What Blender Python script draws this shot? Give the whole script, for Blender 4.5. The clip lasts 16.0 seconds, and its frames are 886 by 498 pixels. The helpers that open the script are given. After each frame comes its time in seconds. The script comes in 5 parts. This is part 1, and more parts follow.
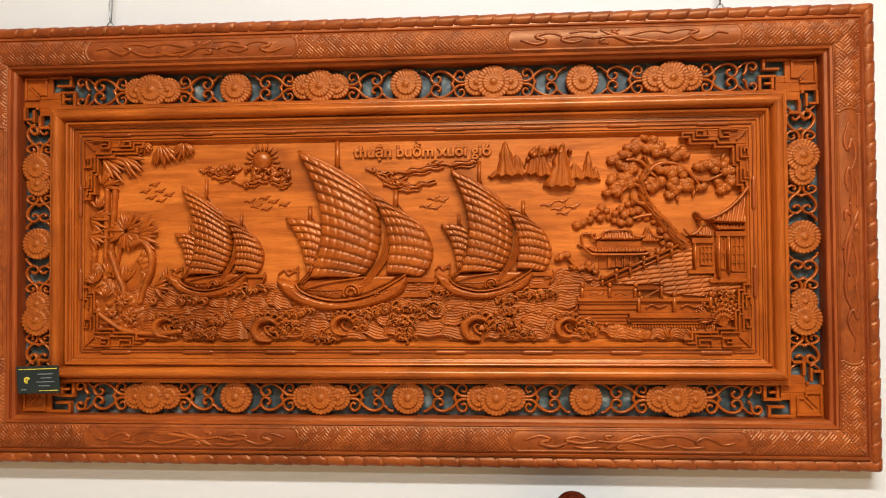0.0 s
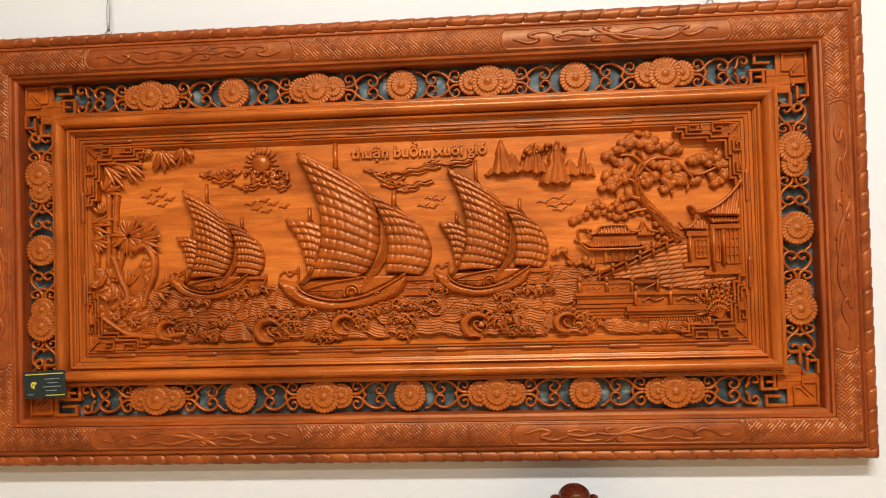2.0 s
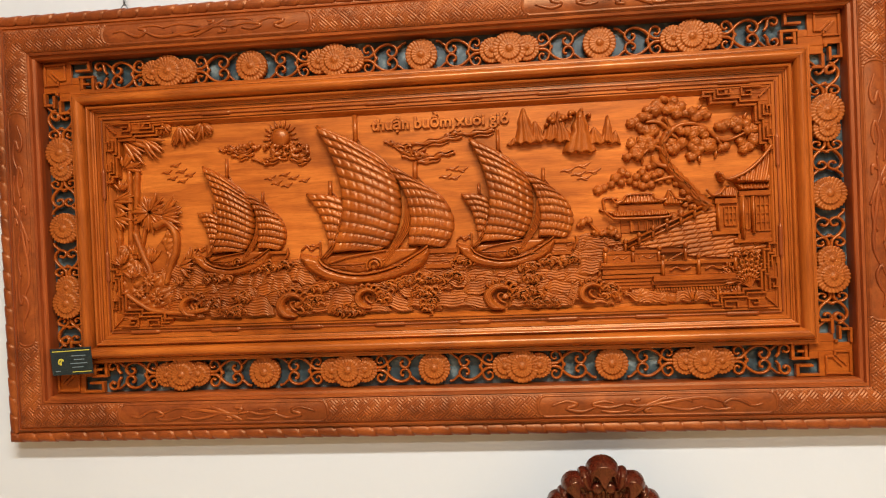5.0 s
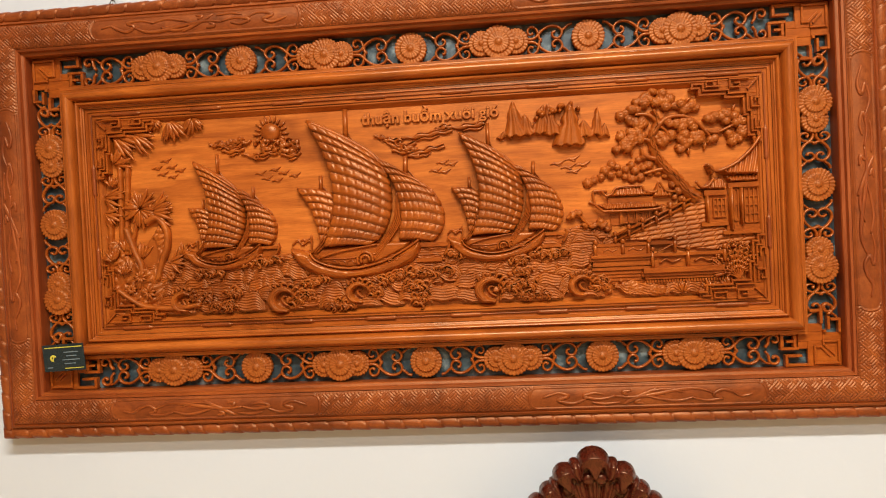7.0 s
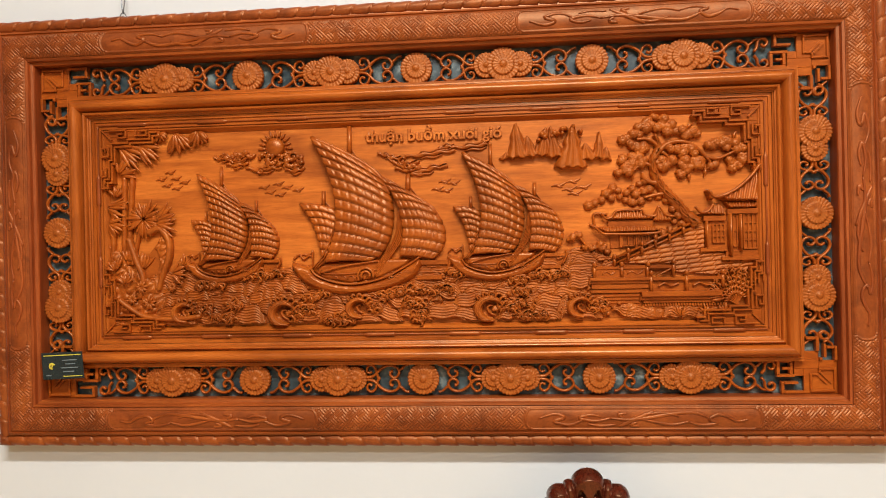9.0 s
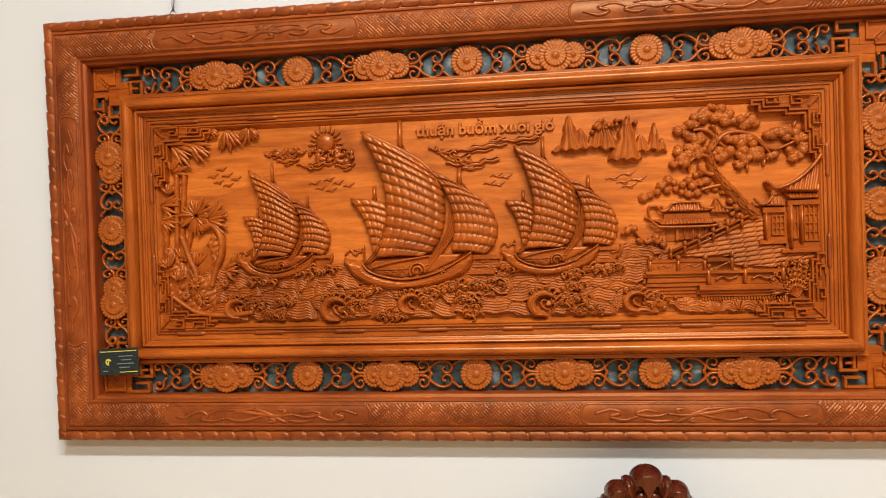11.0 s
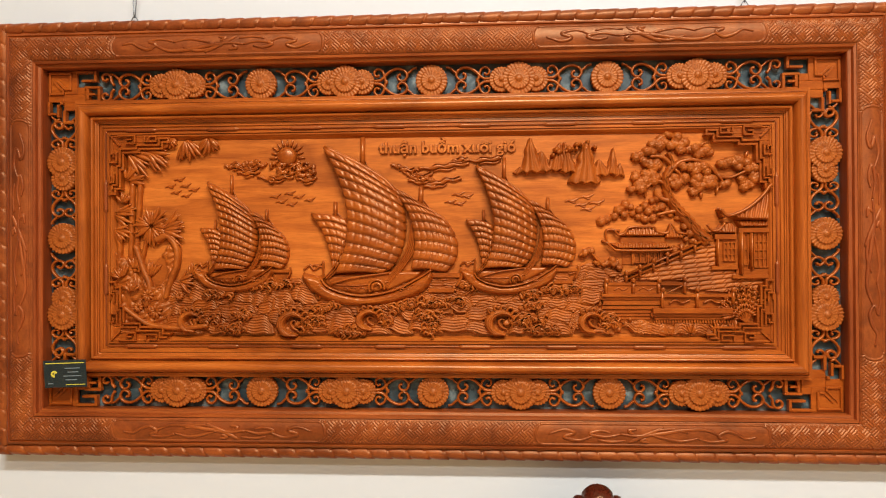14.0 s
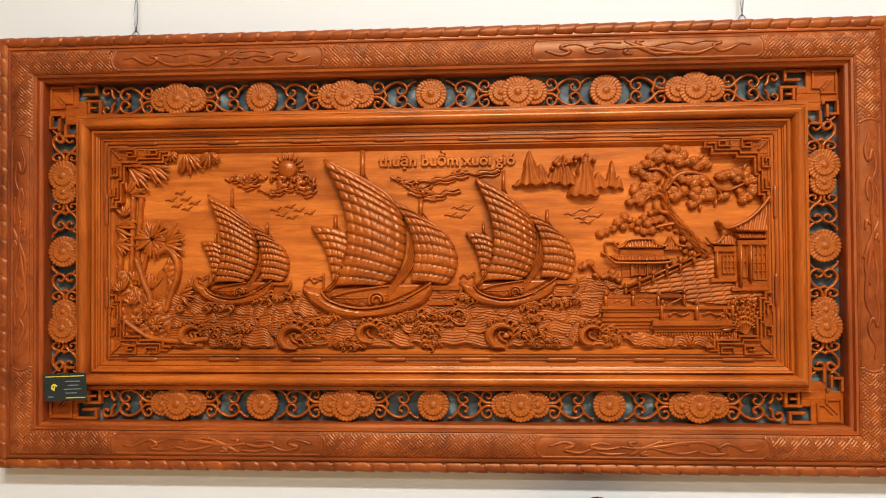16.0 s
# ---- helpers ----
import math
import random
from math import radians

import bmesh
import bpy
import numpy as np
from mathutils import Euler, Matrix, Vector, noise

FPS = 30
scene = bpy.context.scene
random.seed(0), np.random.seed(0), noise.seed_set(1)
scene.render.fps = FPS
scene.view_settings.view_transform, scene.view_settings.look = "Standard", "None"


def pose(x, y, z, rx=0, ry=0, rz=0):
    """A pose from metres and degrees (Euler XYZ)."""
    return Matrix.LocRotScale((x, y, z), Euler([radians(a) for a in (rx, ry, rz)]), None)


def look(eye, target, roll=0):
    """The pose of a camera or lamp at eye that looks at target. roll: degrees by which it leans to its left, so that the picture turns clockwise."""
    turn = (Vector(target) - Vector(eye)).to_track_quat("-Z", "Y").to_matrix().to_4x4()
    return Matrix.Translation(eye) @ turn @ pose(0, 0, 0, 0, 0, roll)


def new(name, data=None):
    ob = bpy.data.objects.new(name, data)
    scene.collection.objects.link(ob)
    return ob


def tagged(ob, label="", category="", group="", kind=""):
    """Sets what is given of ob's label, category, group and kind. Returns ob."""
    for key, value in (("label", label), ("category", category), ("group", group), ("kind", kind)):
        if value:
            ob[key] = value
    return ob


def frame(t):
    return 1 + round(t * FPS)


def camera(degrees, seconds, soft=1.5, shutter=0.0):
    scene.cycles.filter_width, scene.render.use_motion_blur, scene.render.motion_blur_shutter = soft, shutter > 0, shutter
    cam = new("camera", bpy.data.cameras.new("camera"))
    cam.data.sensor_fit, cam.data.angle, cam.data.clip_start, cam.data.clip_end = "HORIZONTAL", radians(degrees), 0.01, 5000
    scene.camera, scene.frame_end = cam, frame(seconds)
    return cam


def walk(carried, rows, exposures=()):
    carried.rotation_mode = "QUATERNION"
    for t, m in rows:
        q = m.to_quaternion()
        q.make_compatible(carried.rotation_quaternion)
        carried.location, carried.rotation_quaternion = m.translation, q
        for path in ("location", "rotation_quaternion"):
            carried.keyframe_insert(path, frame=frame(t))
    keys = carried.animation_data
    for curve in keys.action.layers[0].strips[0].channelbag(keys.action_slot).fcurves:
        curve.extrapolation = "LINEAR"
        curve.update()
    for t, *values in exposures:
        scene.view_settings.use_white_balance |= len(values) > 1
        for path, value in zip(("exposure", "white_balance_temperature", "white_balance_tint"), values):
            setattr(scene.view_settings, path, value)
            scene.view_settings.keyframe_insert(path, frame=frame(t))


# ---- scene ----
cam = camera(65.6, 16.0, soft=1.1)
PATH = [
    (0, (0.171, -1.467, 1.65), (0.044, 0.528, 1.692), -0.4),
    (0.5, (0.175, -1.479, 1.659), (0.055, 0.516, 1.735), -0.2),
    (1, (0.188, -1.488, 1.667), (0.075, 0.506, 1.756), -1.6),
    (1.5, (0.18, -1.488, 1.661), (0.061, 0.508, 1.714), -2.0),
    (2, (0.177, -1.486, 1.648), (0.048, 0.51, 1.687), -1.6),
    (2.5, (0.177, -1.479, 1.649), (0.04, 0.516, 1.676), -1.8),
    (3, (0.175, -1.48, 1.644), (0.016, 0.514, 1.669), -2.1),
    (3.5, (0.162, -1.473, 1.638), (-0.012, 0.519, 1.648), -1.6),
    (4, (0.158, -1.47, 1.633), (-0.02, 0.522, 1.633), -1.7),
    (6.5, (0.172, -1.468, 1.632), (0.004, 0.524, 1.595), -3.3),
    (7, (0.174, -1.472, 1.63), (0.005, 0.52, 1.595), -2.8),
    (7.5, (0.174, -1.469, 1.634), (0.011, 0.524, 1.593), -1.8),
    (8, (0.176, -1.471, 1.638), (0.028, 0.524, 1.631), -1.8),
    (10.5, (0.142, -1.493, 1.65), (-0.081, 0.495, 1.651), -1.1),
    (11, (0.108, -1.478, 1.652), (-0.123, 0.508, 1.629), -1.8),
    (11.5, (0.096, -1.477, 1.656), (-0.107, 0.512, 1.631), -2.5),
    (12, (0.103, -1.475, 1.651), (-0.062, 0.518, 1.629), -2.7),
    (12.5, (0.107, -1.479, 1.657), (-0.016, 0.517, 1.663), -1.4),
    (13, (0.118, -1.479, 1.671), (0.026, 0.519, 1.701), -0.1),
    (13.5, (0.115, -1.482, 1.675), (0.019, 0.516, 1.707), -0.1),
    (14, (0.108, -1.482, 1.663), (-0.006, 0.515, 1.675), -0.3),
    (14.5, (0.099, -1.47, 1.648), (-0.037, 0.525, 1.614), -1.0),
    (15, (0.099, -1.476, 1.652), (-0.045, 0.519, 1.625), -1.2),
    (15.5, (0.104, -1.485, 1.661), (-0.034, 0.51, 1.672), -1.1),
    (16, (0.108, -1.486, 1.674), (-0.005, 0.511, 1.708), -0.4),
]
walk(cam, [(t, look(eye, target, roll)) for t, eye, target, roll in PATH])

# ---- world and light ----
world = bpy.data.worlds.new("room_air")
world.use_nodes = True
scene.world = world
world.node_tree.nodes["Background"].inputs[0].default_value = (0.9, 0.95, 1.0, 1)
world.node_tree.nodes["Background"].inputs[1].default_value = 0.05
scene.view_settings.exposure = 0.0


def area_lamp(name, m, sx, sy, watts, colour):
    data = bpy.data.lights.new(name, "AREA")
    data.shape, data.size, data.size_y, data.energy, data.color = "RECTANGLE", sx, sy, watts, colour
    ob = new(name, data)
    ob.matrix_world = m
    return ob


area_lamp("ceiling_lamp_light", pose(0.55, -2.40, 3.955), 2.0, 0.20, 205, (0.97, 0.98, 0.985))
# rear lamp: unseen, added as fill so the panel's shadow stays light
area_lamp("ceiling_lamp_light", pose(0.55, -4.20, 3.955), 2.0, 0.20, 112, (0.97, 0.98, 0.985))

# ---- materials ----


def material(name, base, rough=0.5, metal=0.0, coat=0.0):
    mat = bpy.data.materials.new(name)
    mat.use_nodes = True
    nt = mat.node_tree
    b = nt.nodes["Principled BSDF"]
    b.inputs["Base Color"].default_value = (*base, 1)
    b.inputs["Roughness"].default_value = rough
    b.inputs["Metallic"].default_value = metal
    b.inputs["Coat Weight"].default_value = coat
    b.inputs["Coat Roughness"].default_value = 0.25
    return mat, nt, b


def node(nt, kind, **inputs):
    n = nt.nodes.new(kind)
    for key, value in inputs.items():
        n.inputs[key.replace("_", " ")].default_value = value
    return n


def ramp(nt, source, stops):
    n = nt.nodes.new("ShaderNodeValToRGB")
    while len(n.color_ramp.elements) < len(stops):
        n.color_ramp.elements.new(0.5)
    for e, (at, colour) in zip(n.color_ramp.elements, stops):
        e.position, e.color = at, (*colour, 1)
    nt.links.new(source, n.inputs[0])
    return n


def mixed(nt, mode, fac, a, b):
    n = nt.nodes.new("ShaderNodeMix")
    n.data_type, n.blend_type = "RGBA", mode
    n.inputs[0].default_value = fac
    nt.links.new(a, n.inputs[6])
    nt.links.new(b, n.inputs[7])
    return n.outputs[2]


def wood(name, dark, mid, light, grain, rough=0.36, coat=0.25, bump=0.12):
    """Varnished timber; grain: how the figure is stretched along x, y, z."""
    mat, nt, b = material(name, mid, rough, 0.0, coat)
    b.inputs["Specular IOR Level"].default_value = 0.8
    b.inputs["Specular Tint"].default_value = (1.0, 0.56, 0.27, 1)
    b.inputs["Coat Tint"].default_value = (1.0, 0.86, 0.7, 1)
    co = nt.nodes.new("ShaderNodeTexCoord")
    mp = nt.nodes.new("ShaderNodeMapping")
    mp.inputs["Scale"].default_value = grain
    nt.links.new(co.outputs["Object"], mp.inputs[0])
    figure = node(nt, "ShaderNodeTexNoise", Scale=9.0, Detail=5.0, Roughness=0.6, Distortion=0.9)
    pores = node(nt, "ShaderNodeTexNoise", Scale=95.0, Detail=3.0, Roughness=0.6)
    cloud = node(nt, "ShaderNodeTexNoise", Scale=4.2, Detail=3.0, Roughness=0.55, Distortion=0.6)
    nt.links.new(mp.outputs[0], figure.inputs["Vector"])
    nt.links.new(mp.outputs[0], pores.inputs["Vector"])
    nt.links.new(co.outputs["Object"], cloud.inputs["Vector"])
    c1 = ramp(nt, figure.outputs[0], [(0.3, dark), (0.5, mid), (0.72, light)])
    c2 = ramp(nt, pores.outputs[0], [(0.3, (0.72, 0.66, 0.6)), (0.55, (1, 1, 1))])
    c3 = ramp(nt, cloud.outputs[0], [(0.32, (0.52, 0.42, 0.40)), (0.48, (0.94, 0.92, 0.90)), (0.68, (1.1, 1.1, 1.08))])
    col = mixed(nt, "MULTIPLY", 0.7, c1.outputs[0], c2.outputs[0])
    col = mixed(nt, "MULTIPLY", 0.8, col, c3.outputs[0])
    nt.links.new(col, b.inputs["Base Color"])
    r = nt.nodes.new("ShaderNodeMapRange")
    r.inputs[3].default_value, r.inputs[4].default_value = rough - 0.08, rough + 0.12
    nt.links.new(pores.outputs[0], r.inputs[0])
    nt.links.new(r.outputs[0], b.inputs["Roughness"])
    bp = node(nt, "ShaderNodeBump", Strength=bump, Distance=0.0015)
    nt.links.new(pores.outputs[0], bp.inputs["Height"])
    nt.links.new(bp.outputs[0], b.inputs["Normal"])
    return mat


FIELD = wood("field_wood", (0.322, 0.0699, 0.0092), (0.488, 0.1233, 0.0161), (0.626, 0.1803, 0.0267), (0.5, 4, 5.0), 0.36, 0.06)
CARVED = wood("carved_wood", (0.220, 0.0396, 0.0040), (0.317, 0.0634, 0.0056), (0.405, 0.0933, 0.0088), (1.2, 4, 4), 0.33, 0.04)
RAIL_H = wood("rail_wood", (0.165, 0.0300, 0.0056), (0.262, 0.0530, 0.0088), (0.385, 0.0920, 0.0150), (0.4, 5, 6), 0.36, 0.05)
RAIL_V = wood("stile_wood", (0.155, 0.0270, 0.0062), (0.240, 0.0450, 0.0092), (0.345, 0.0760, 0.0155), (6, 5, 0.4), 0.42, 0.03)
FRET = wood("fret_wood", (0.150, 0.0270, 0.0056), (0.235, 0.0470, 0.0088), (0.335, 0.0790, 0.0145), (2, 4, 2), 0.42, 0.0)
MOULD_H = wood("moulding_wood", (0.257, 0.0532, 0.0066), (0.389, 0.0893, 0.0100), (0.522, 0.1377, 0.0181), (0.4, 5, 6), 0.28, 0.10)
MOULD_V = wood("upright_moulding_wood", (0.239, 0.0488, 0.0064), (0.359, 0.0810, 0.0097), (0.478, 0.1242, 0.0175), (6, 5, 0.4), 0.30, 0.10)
MATTE = wood("matte_carved_wood", (0.211, 0.0396, 0.0040), (0.317, 0.0651, 0.0058), (0.405, 0.0950, 0.0088), (1.5, 4, 3), 0.44, 0.0, 0.2)
ROSE = wood("rosette_wood", (0.241, 0.0482, 0.0060), (0.327, 0.0740, 0.0090), (0.396, 0.1032, 0.0146), (2, 4, 3), 0.48, 0.02)
CREST = wood("lacquered_wood", (0.036, 0.0050, 0.0024), (0.056, 0.0076, 0.0034), (0.080, 0.011, 0.0050), (2, 3, 1), 0.26, 0.15, 0.02)


def plaster(name, base, rough=0.75, grain=60.0):
    mat, nt, b = material(name, base, rough)
    co = nt.nodes.new("ShaderNodeTexCoord")
    big = node(nt, "ShaderNodeTexNoise", Scale=1.3, Detail=3.0)
    fine = node(nt, "ShaderNodeTexNoise", Scale=grain, Detail=4.0)
    for n in (big, fine):
        nt.links.new(co.outputs["Object"], n.inputs["Vector"])
    c = ramp(nt, big.outputs[0], [(0.3, tuple(v * 0.955 for v in base)), (0.7, base)])
    nt.links.new(c.outputs[0], b.inputs["Base Color"])
    bp = node(nt, "ShaderNodeBump", Strength=0.12, Distance=0.002)
    nt.links.new(fine.outputs[0], bp.inputs["Height"])
    nt.links.new(bp.outputs[0], b.inputs["Normal"])
    return mat


WALL = plaster("wall_paint", (0.638, 0.648, 0.626))
# unseen walls kept dark so they throw little light back on the panel
LOW_BOUNCE = plaster("brown_wall_paint", (0.26, 0.19, 0.14))
CEILING = plaster("ceiling_paint", (0.82, 0.82, 0.80))
FLOOR = plaster("floor_tile", (0.58, 0.40, 0.20), 0.25, 20.0)
WIRE = material("steel_wire", (0.20, 0.21, 0.22), 0.35, 1.0)[0]
CARD = material("card_black_gloss", (0.012, 0.022, 0.022), 0.22, 0.0, 0.4)[0]
CARD_INK = material("card_gold_ink", (0.62, 0.50, 0.05), 0.45)[0]
CARD_GREY = material("card_grey_ink", (0.16, 0.19, 0.19), 0.5)[0]
LAMP, _nt, _b = material("lamp_diffuser", (0.9, 0.9, 0.88), 0.4)
_b.inputs["Emission Color"].default_value = (1.0, 0.96, 0.9, 1)
_b.inputs["Emission Strength"].default_value = 6.0

# ---- mesh helpers ----
MID = 1.70          # height of the panel's centre
BACK = 0.03         # the wall's face
HALF_W, HALF_H = 0.969, 0.480


def mesh_of(name, verts, faces, smooth=True, crease=0):
    me = bpy.data.meshes.new(name)
    me.from_pydata([tuple(map(float, v)) for v in verts], [], faces)
    me.update()
    if smooth:
        me.shade_smooth()
    if crease:
        me.set_sharp_from_angle(angle=radians(crease))
    return me


def part(name, data, mat, parent, label="", kind=""):
    """One mesh object under a thing or a part; data: a mesh, or (verts, faces), or a bmesh."""
    if isinstance(data, bmesh.types.BMesh):
        me = bpy.data.meshes.new(name)
        data.normal_update()
        data.to_mesh(me)
        data.free()
    elif isinstance(data, tuple):
        me = mesh_of(name, *data)
    else:
        me = data
    if not me.materials:
        me.materials.append(mat)
    ob = new(name, me)
    ob.parent = parent
    return tagged(ob, label, kind=kind)


def holder(name, parent):
    ob = new(name)
    ob.empty_display_size = 0.02
    ob.parent = parent
    return ob


def add_box(bm, x0, x1, y0, y1, z0, z1, bevel=0.0, turn=0.0):
    made = bmesh.ops.create_cube(bm, size=1.0)["verts"]
    m = Matrix.Translation(((x0 + x1) / 2, (y0 + y1) / 2, (z0 + z1) / 2)) @ Matrix.Rotation(turn, 4, "Y")
    m = m @ Matrix.Diagonal((abs(x1 - x0), abs(y1 - y0), abs(z1 - z0), 1))
    bmesh.ops.transform(bm, matrix=m, verts=made)
    if bevel:
        edges = {e for v in made for e in v.link_edges}
        bmesh.ops.bevel(bm, geom=list(edges), offset=bevel, segments=1, affect="EDGES", profile=0.5)


def box(x0, x1, y0, y1, z0, z1, bevel=0.0):
    bm = bmesh.new()
    add_box(bm, x0, x1, y0, y1, z0, z1, bevel)
    return bm


def catmull(points, n=8):
    """A smooth line through a few points."""
    p = np.array(points, float)
    p = np.vstack([2 * p[0] - p[1], p, 2 * p[-1] - p[-2]])
    out = []
    for i in range(1, len(p) - 2):
        for t in np.arange(n) / n:
            a, b, c, d = p[i - 1 : i + 3]
            out.append(0.5 * (2 * b + (c - a) * t + (2 * a - 5 * b + 4 * c - d) * t**2 + (3 * b - a - 3 * c + d) * t**3))
    out.append(p[-2])
    return np.array(out)


def sweep(path, width, depth, y0, sides=8, shift=0.0):
    """A rounded strip along a path of (x, z) or (x, z, y) points; width and depth: half sizes, numbers or rows."""
    path = np.array(path, float)
    n = len(path)
    lift = path[:, 2] if path.shape[1] > 2 else np.zeros(n)
    way = np.gradient(path[:, :2], axis=0)
    way /= np.maximum(np.linalg.norm(way, axis=1, keepdims=True), 1e-9)
    side = np.stack([-way[:, 1], way[:, 0]], 1)
    w, d = np.broadcast_to(width, n), np.broadcast_to(depth, n)
    verts, faces = [], []
    for i in range(n):
        for k in range(sides):
            a = 2 * math.pi * (k + shift) / sides
            x, z = path[i, :2] + side[i] * w[i] * math.cos(a)
            verts.append((x, y0 + lift[i] - d[i] * math.sin(a), z))
    for i in range(n - 1):
        for k in range(sides):
            j = (k + 1) % sides
            faces.append((i * sides + k, i * sides + j, (i + 1) * sides + j, (i + 1) * sides + k))
    faces.append(tuple(range(sides))[::-1])
    faces.append(tuple((n - 1) * sides + k for k in range(sides)))
    return verts, faces


def joined(pieces):
    verts, faces = [], []
    for v, f in pieces:
        o = len(verts)
        verts.extend(v)
        faces.extend(tuple(i + o for i in face) for face in f)
    return verts, faces


def moved(piece, m):
    v, f = piece
    flip = m.to_3x3().determinant() < 0
    return [m @ Vector(p) for p in v], [tuple(reversed(t)) if flip else t for t in f]


def relief(x0, x1, z0, z1, step, height, y0, floor=-0.002):
    """Carving in low relief: a fine sheet lifted towards the room by height(X, Z); what lies below the ground is cut away."""
    nx, nz = max(2, int((x1 - x0) / step)), max(2, int((z1 - z0) / step))
    X, Z = np.meshgrid(np.linspace(x0, x1, nx), np.linspace(z0, z1, nz))
    h = np.maximum(height(X, Z), floor)
    keep = h > floor + 1e-6
    used = keep[:-1, :-1] | keep[1:, :-1] | keep[:-1, 1:] | keep[1:, 1:]
    need = np.zeros_like(keep)
    for a in (slice(None, -1), slice(1, None)):
        for b in (slice(None, -1), slice(1, None)):
            need[a, b] |= used
    number = np.cumsum(need.ravel()).reshape(need.shape) - 1
    verts = np.stack([X[need], y0 - h[need], Z[need]], 1)
    j, i = np.nonzero(used)
    faces = np.stack([number[j, i], number[j, i + 1], number[j + 1, i + 1], number[j + 1, i]], 1)
    return verts.tolist(), faces.tolist()


def seg_dist(X, Z, a, b):
    ax, az = a
    bx, bz = b
    dx, dz = bx - ax, bz - az
    t = np.clip(((X - ax) * dx + (Z - az) * dz) / (dx * dx + dz * dz + 1e-12), 0, 1)
    return np.hypot(X - ax - t * dx, Z - az - t * dz), t


def poly_sdf(X, Z, pts):
    """Distance to the outline of a polygon, positive inside."""
    d = np.full(X.shape, 1e9)
    inside = np.zeros(X.shape, bool)
    for (ax, az), (bx, bz) in zip(pts, [*pts[1:], pts[0]]):
        d = np.minimum(d, seg_dist(X, Z, (ax, az), (bx, bz))[0])
        cross = ((az > Z) != (bz > Z)) & (X < (bx - ax) * (Z - az) / (bz - az + 1e-12) + ax)
        inside ^= cross
    return np.where(inside, d, -d)


def ripple(X, Z, f, seed=0.0):
    """Cheap smooth noise from a few crossing waves, -1 to 1."""
    return (np.sin(X * f + 1.7 * np.sin(Z * f * 0.8 + seed) + seed) + np.sin(Z * f * 1.3 + 1.3 * np.sin(X * f * 0.7 + seed * 2.1))) / 2


# ---- the room ----


def slab(name, x0, x1, y0, y1, z0, z1, mat, label, category):
    ob = part(name, box(x0, x1, y0, y1, z0, z1), mat, None)
    return tagged(ob, label, category, kind="structure")


slab("wall_north", -3.2, 3.2, BACK, BACK + 0.15, 0, 4.0, WALL, "plain off-white painted showroom wall", "wall")
slab("wall_south", -3.2, 3.2, -6.15, -6.0, 0, 4.0, LOW_BOUNCE, "unseen back wall, coloured dark brown to limit bounce light", "wall")
slab("wall_east", 3.2, 3.35, -6.15, BACK + 0.15, 0, 4.0, LOW_BOUNCE, "unseen side wall, coloured dark brown to limit bounce light", "wall")
slab("wall_west", -3.35, -3.2, -6.15, BACK + 0.15, 0, 4.0, LOW_BOUNCE, "unseen side wall, coloured dark brown to limit bounce light", "wall")
slab("floor", -3.35, 3.35, -6.15, BACK + 0.15, -0.12, 0.0, FLOOR, "warm beige polished tile floor", "floor")
slab("ceiling", -3.35, 3.35, -6.15, BACK + 0.15, 4.0, 4.12, CEILING, "plain white ceiling", "ceiling")


def ceiling_lamp(y):
    lamp = new("ceiling_lamp")
    lamp.location = (0.55, y, 4.0)
    part("housing", box(-1.05, 1.05, -0.14, 0.14, -0.03, 0.0, 0.004), CEILING, lamp)
    part("diffuser", box(-1.02, 1.02, -0.115, 0.115, -0.038, -0.0302, 0.002), LAMP, lamp, "glowing white diffuser")
    return tagged(lamp, "unseen long white ceiling lamp with a glowing diffuser", "lamp", "ceiling lamps")


ceiling_lamp(-2.40)
# unseen housing for the added rear fill light
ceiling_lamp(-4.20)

# ---- the carved panel: frame ----
panel = new("carved_relief_panel")
panel.location = (0, BACK, MID - HALF_H)
tagged(panel, "large varnished orange-brown wood relief of sailing junks in a carved frame", "relief carving")


def on_panel(ob):
    """Parts are drawn about the panel's centre; the thing stands at its lower edge."""
    ob.location = (0, -BACK, HALF_H)
    return ob


def panel_part(name, data, mat, label="", kind=""):
    return on_panel(part(name, data, mat, panel, label, kind))


GROUPS = []


def panel_group(name, label="", root=""):
    """A carved motif made of several pieces; its main piece (root, or the first) carries the others in the end."""
    g = tagged(on_panel(holder(name, panel)), label)
    GROUPS.append((g, root))
    return g


def rail(profile, side):
    """One mitred side of a rectangular frame; profile: (inset from the outer edge, y)."""
    verts, faces = [], []
    for end in (-1, 1):
        for d, y in profile:
            w, h = HALF_W - d, HALF_H - d
            x, z = {"top": (end * w, h), "bottom": (end * w, -h), "left": (-w, end * h), "right": (w, end * h)}[side]
            verts.append((x, y, z))
    n = len(profile)
    for i in range(n - 1):
        f = (i, i + 1, n + i + 1, n + i)
        faces.append(f if side in ("bottom", "left") else f[::-1])
    faces.append(tuple(range(n)))
    faces.append(tuple(range(2 * n - 1, n - 1, -1)))
    return verts, faces


SIDES = ("top", "bottom", "left", "right")
OUTER = [(0, 0.0295), (0, -0.004), (0.003, -0.010), (0.026, -0.014), (0.028, -0.021), (0.032, -0.023), (0.034, -0.020), (0.036, -0.0215), (0.048, -0.0265), (0.062, -0.028),
         (0.076, -0.0265), (0.087, -0.0215), (0.088, -0.020), (0.090, -0.023), (0.095, -0.022), (0.097, -0.015), (0.1025, -0.013), (0.104, -0.010), (0.104, 0.0295)]
def swell(d0, d1, y0, top, n=9):
    """The points of a round moulding between two insets."""
    return [(d0 + (d1 - d0) * (0.5 - 0.5 * math.cos(math.pi * i / n)), y0 + (top - y0) * math.sin(math.pi * i / n)) for i in range(n + 1)]


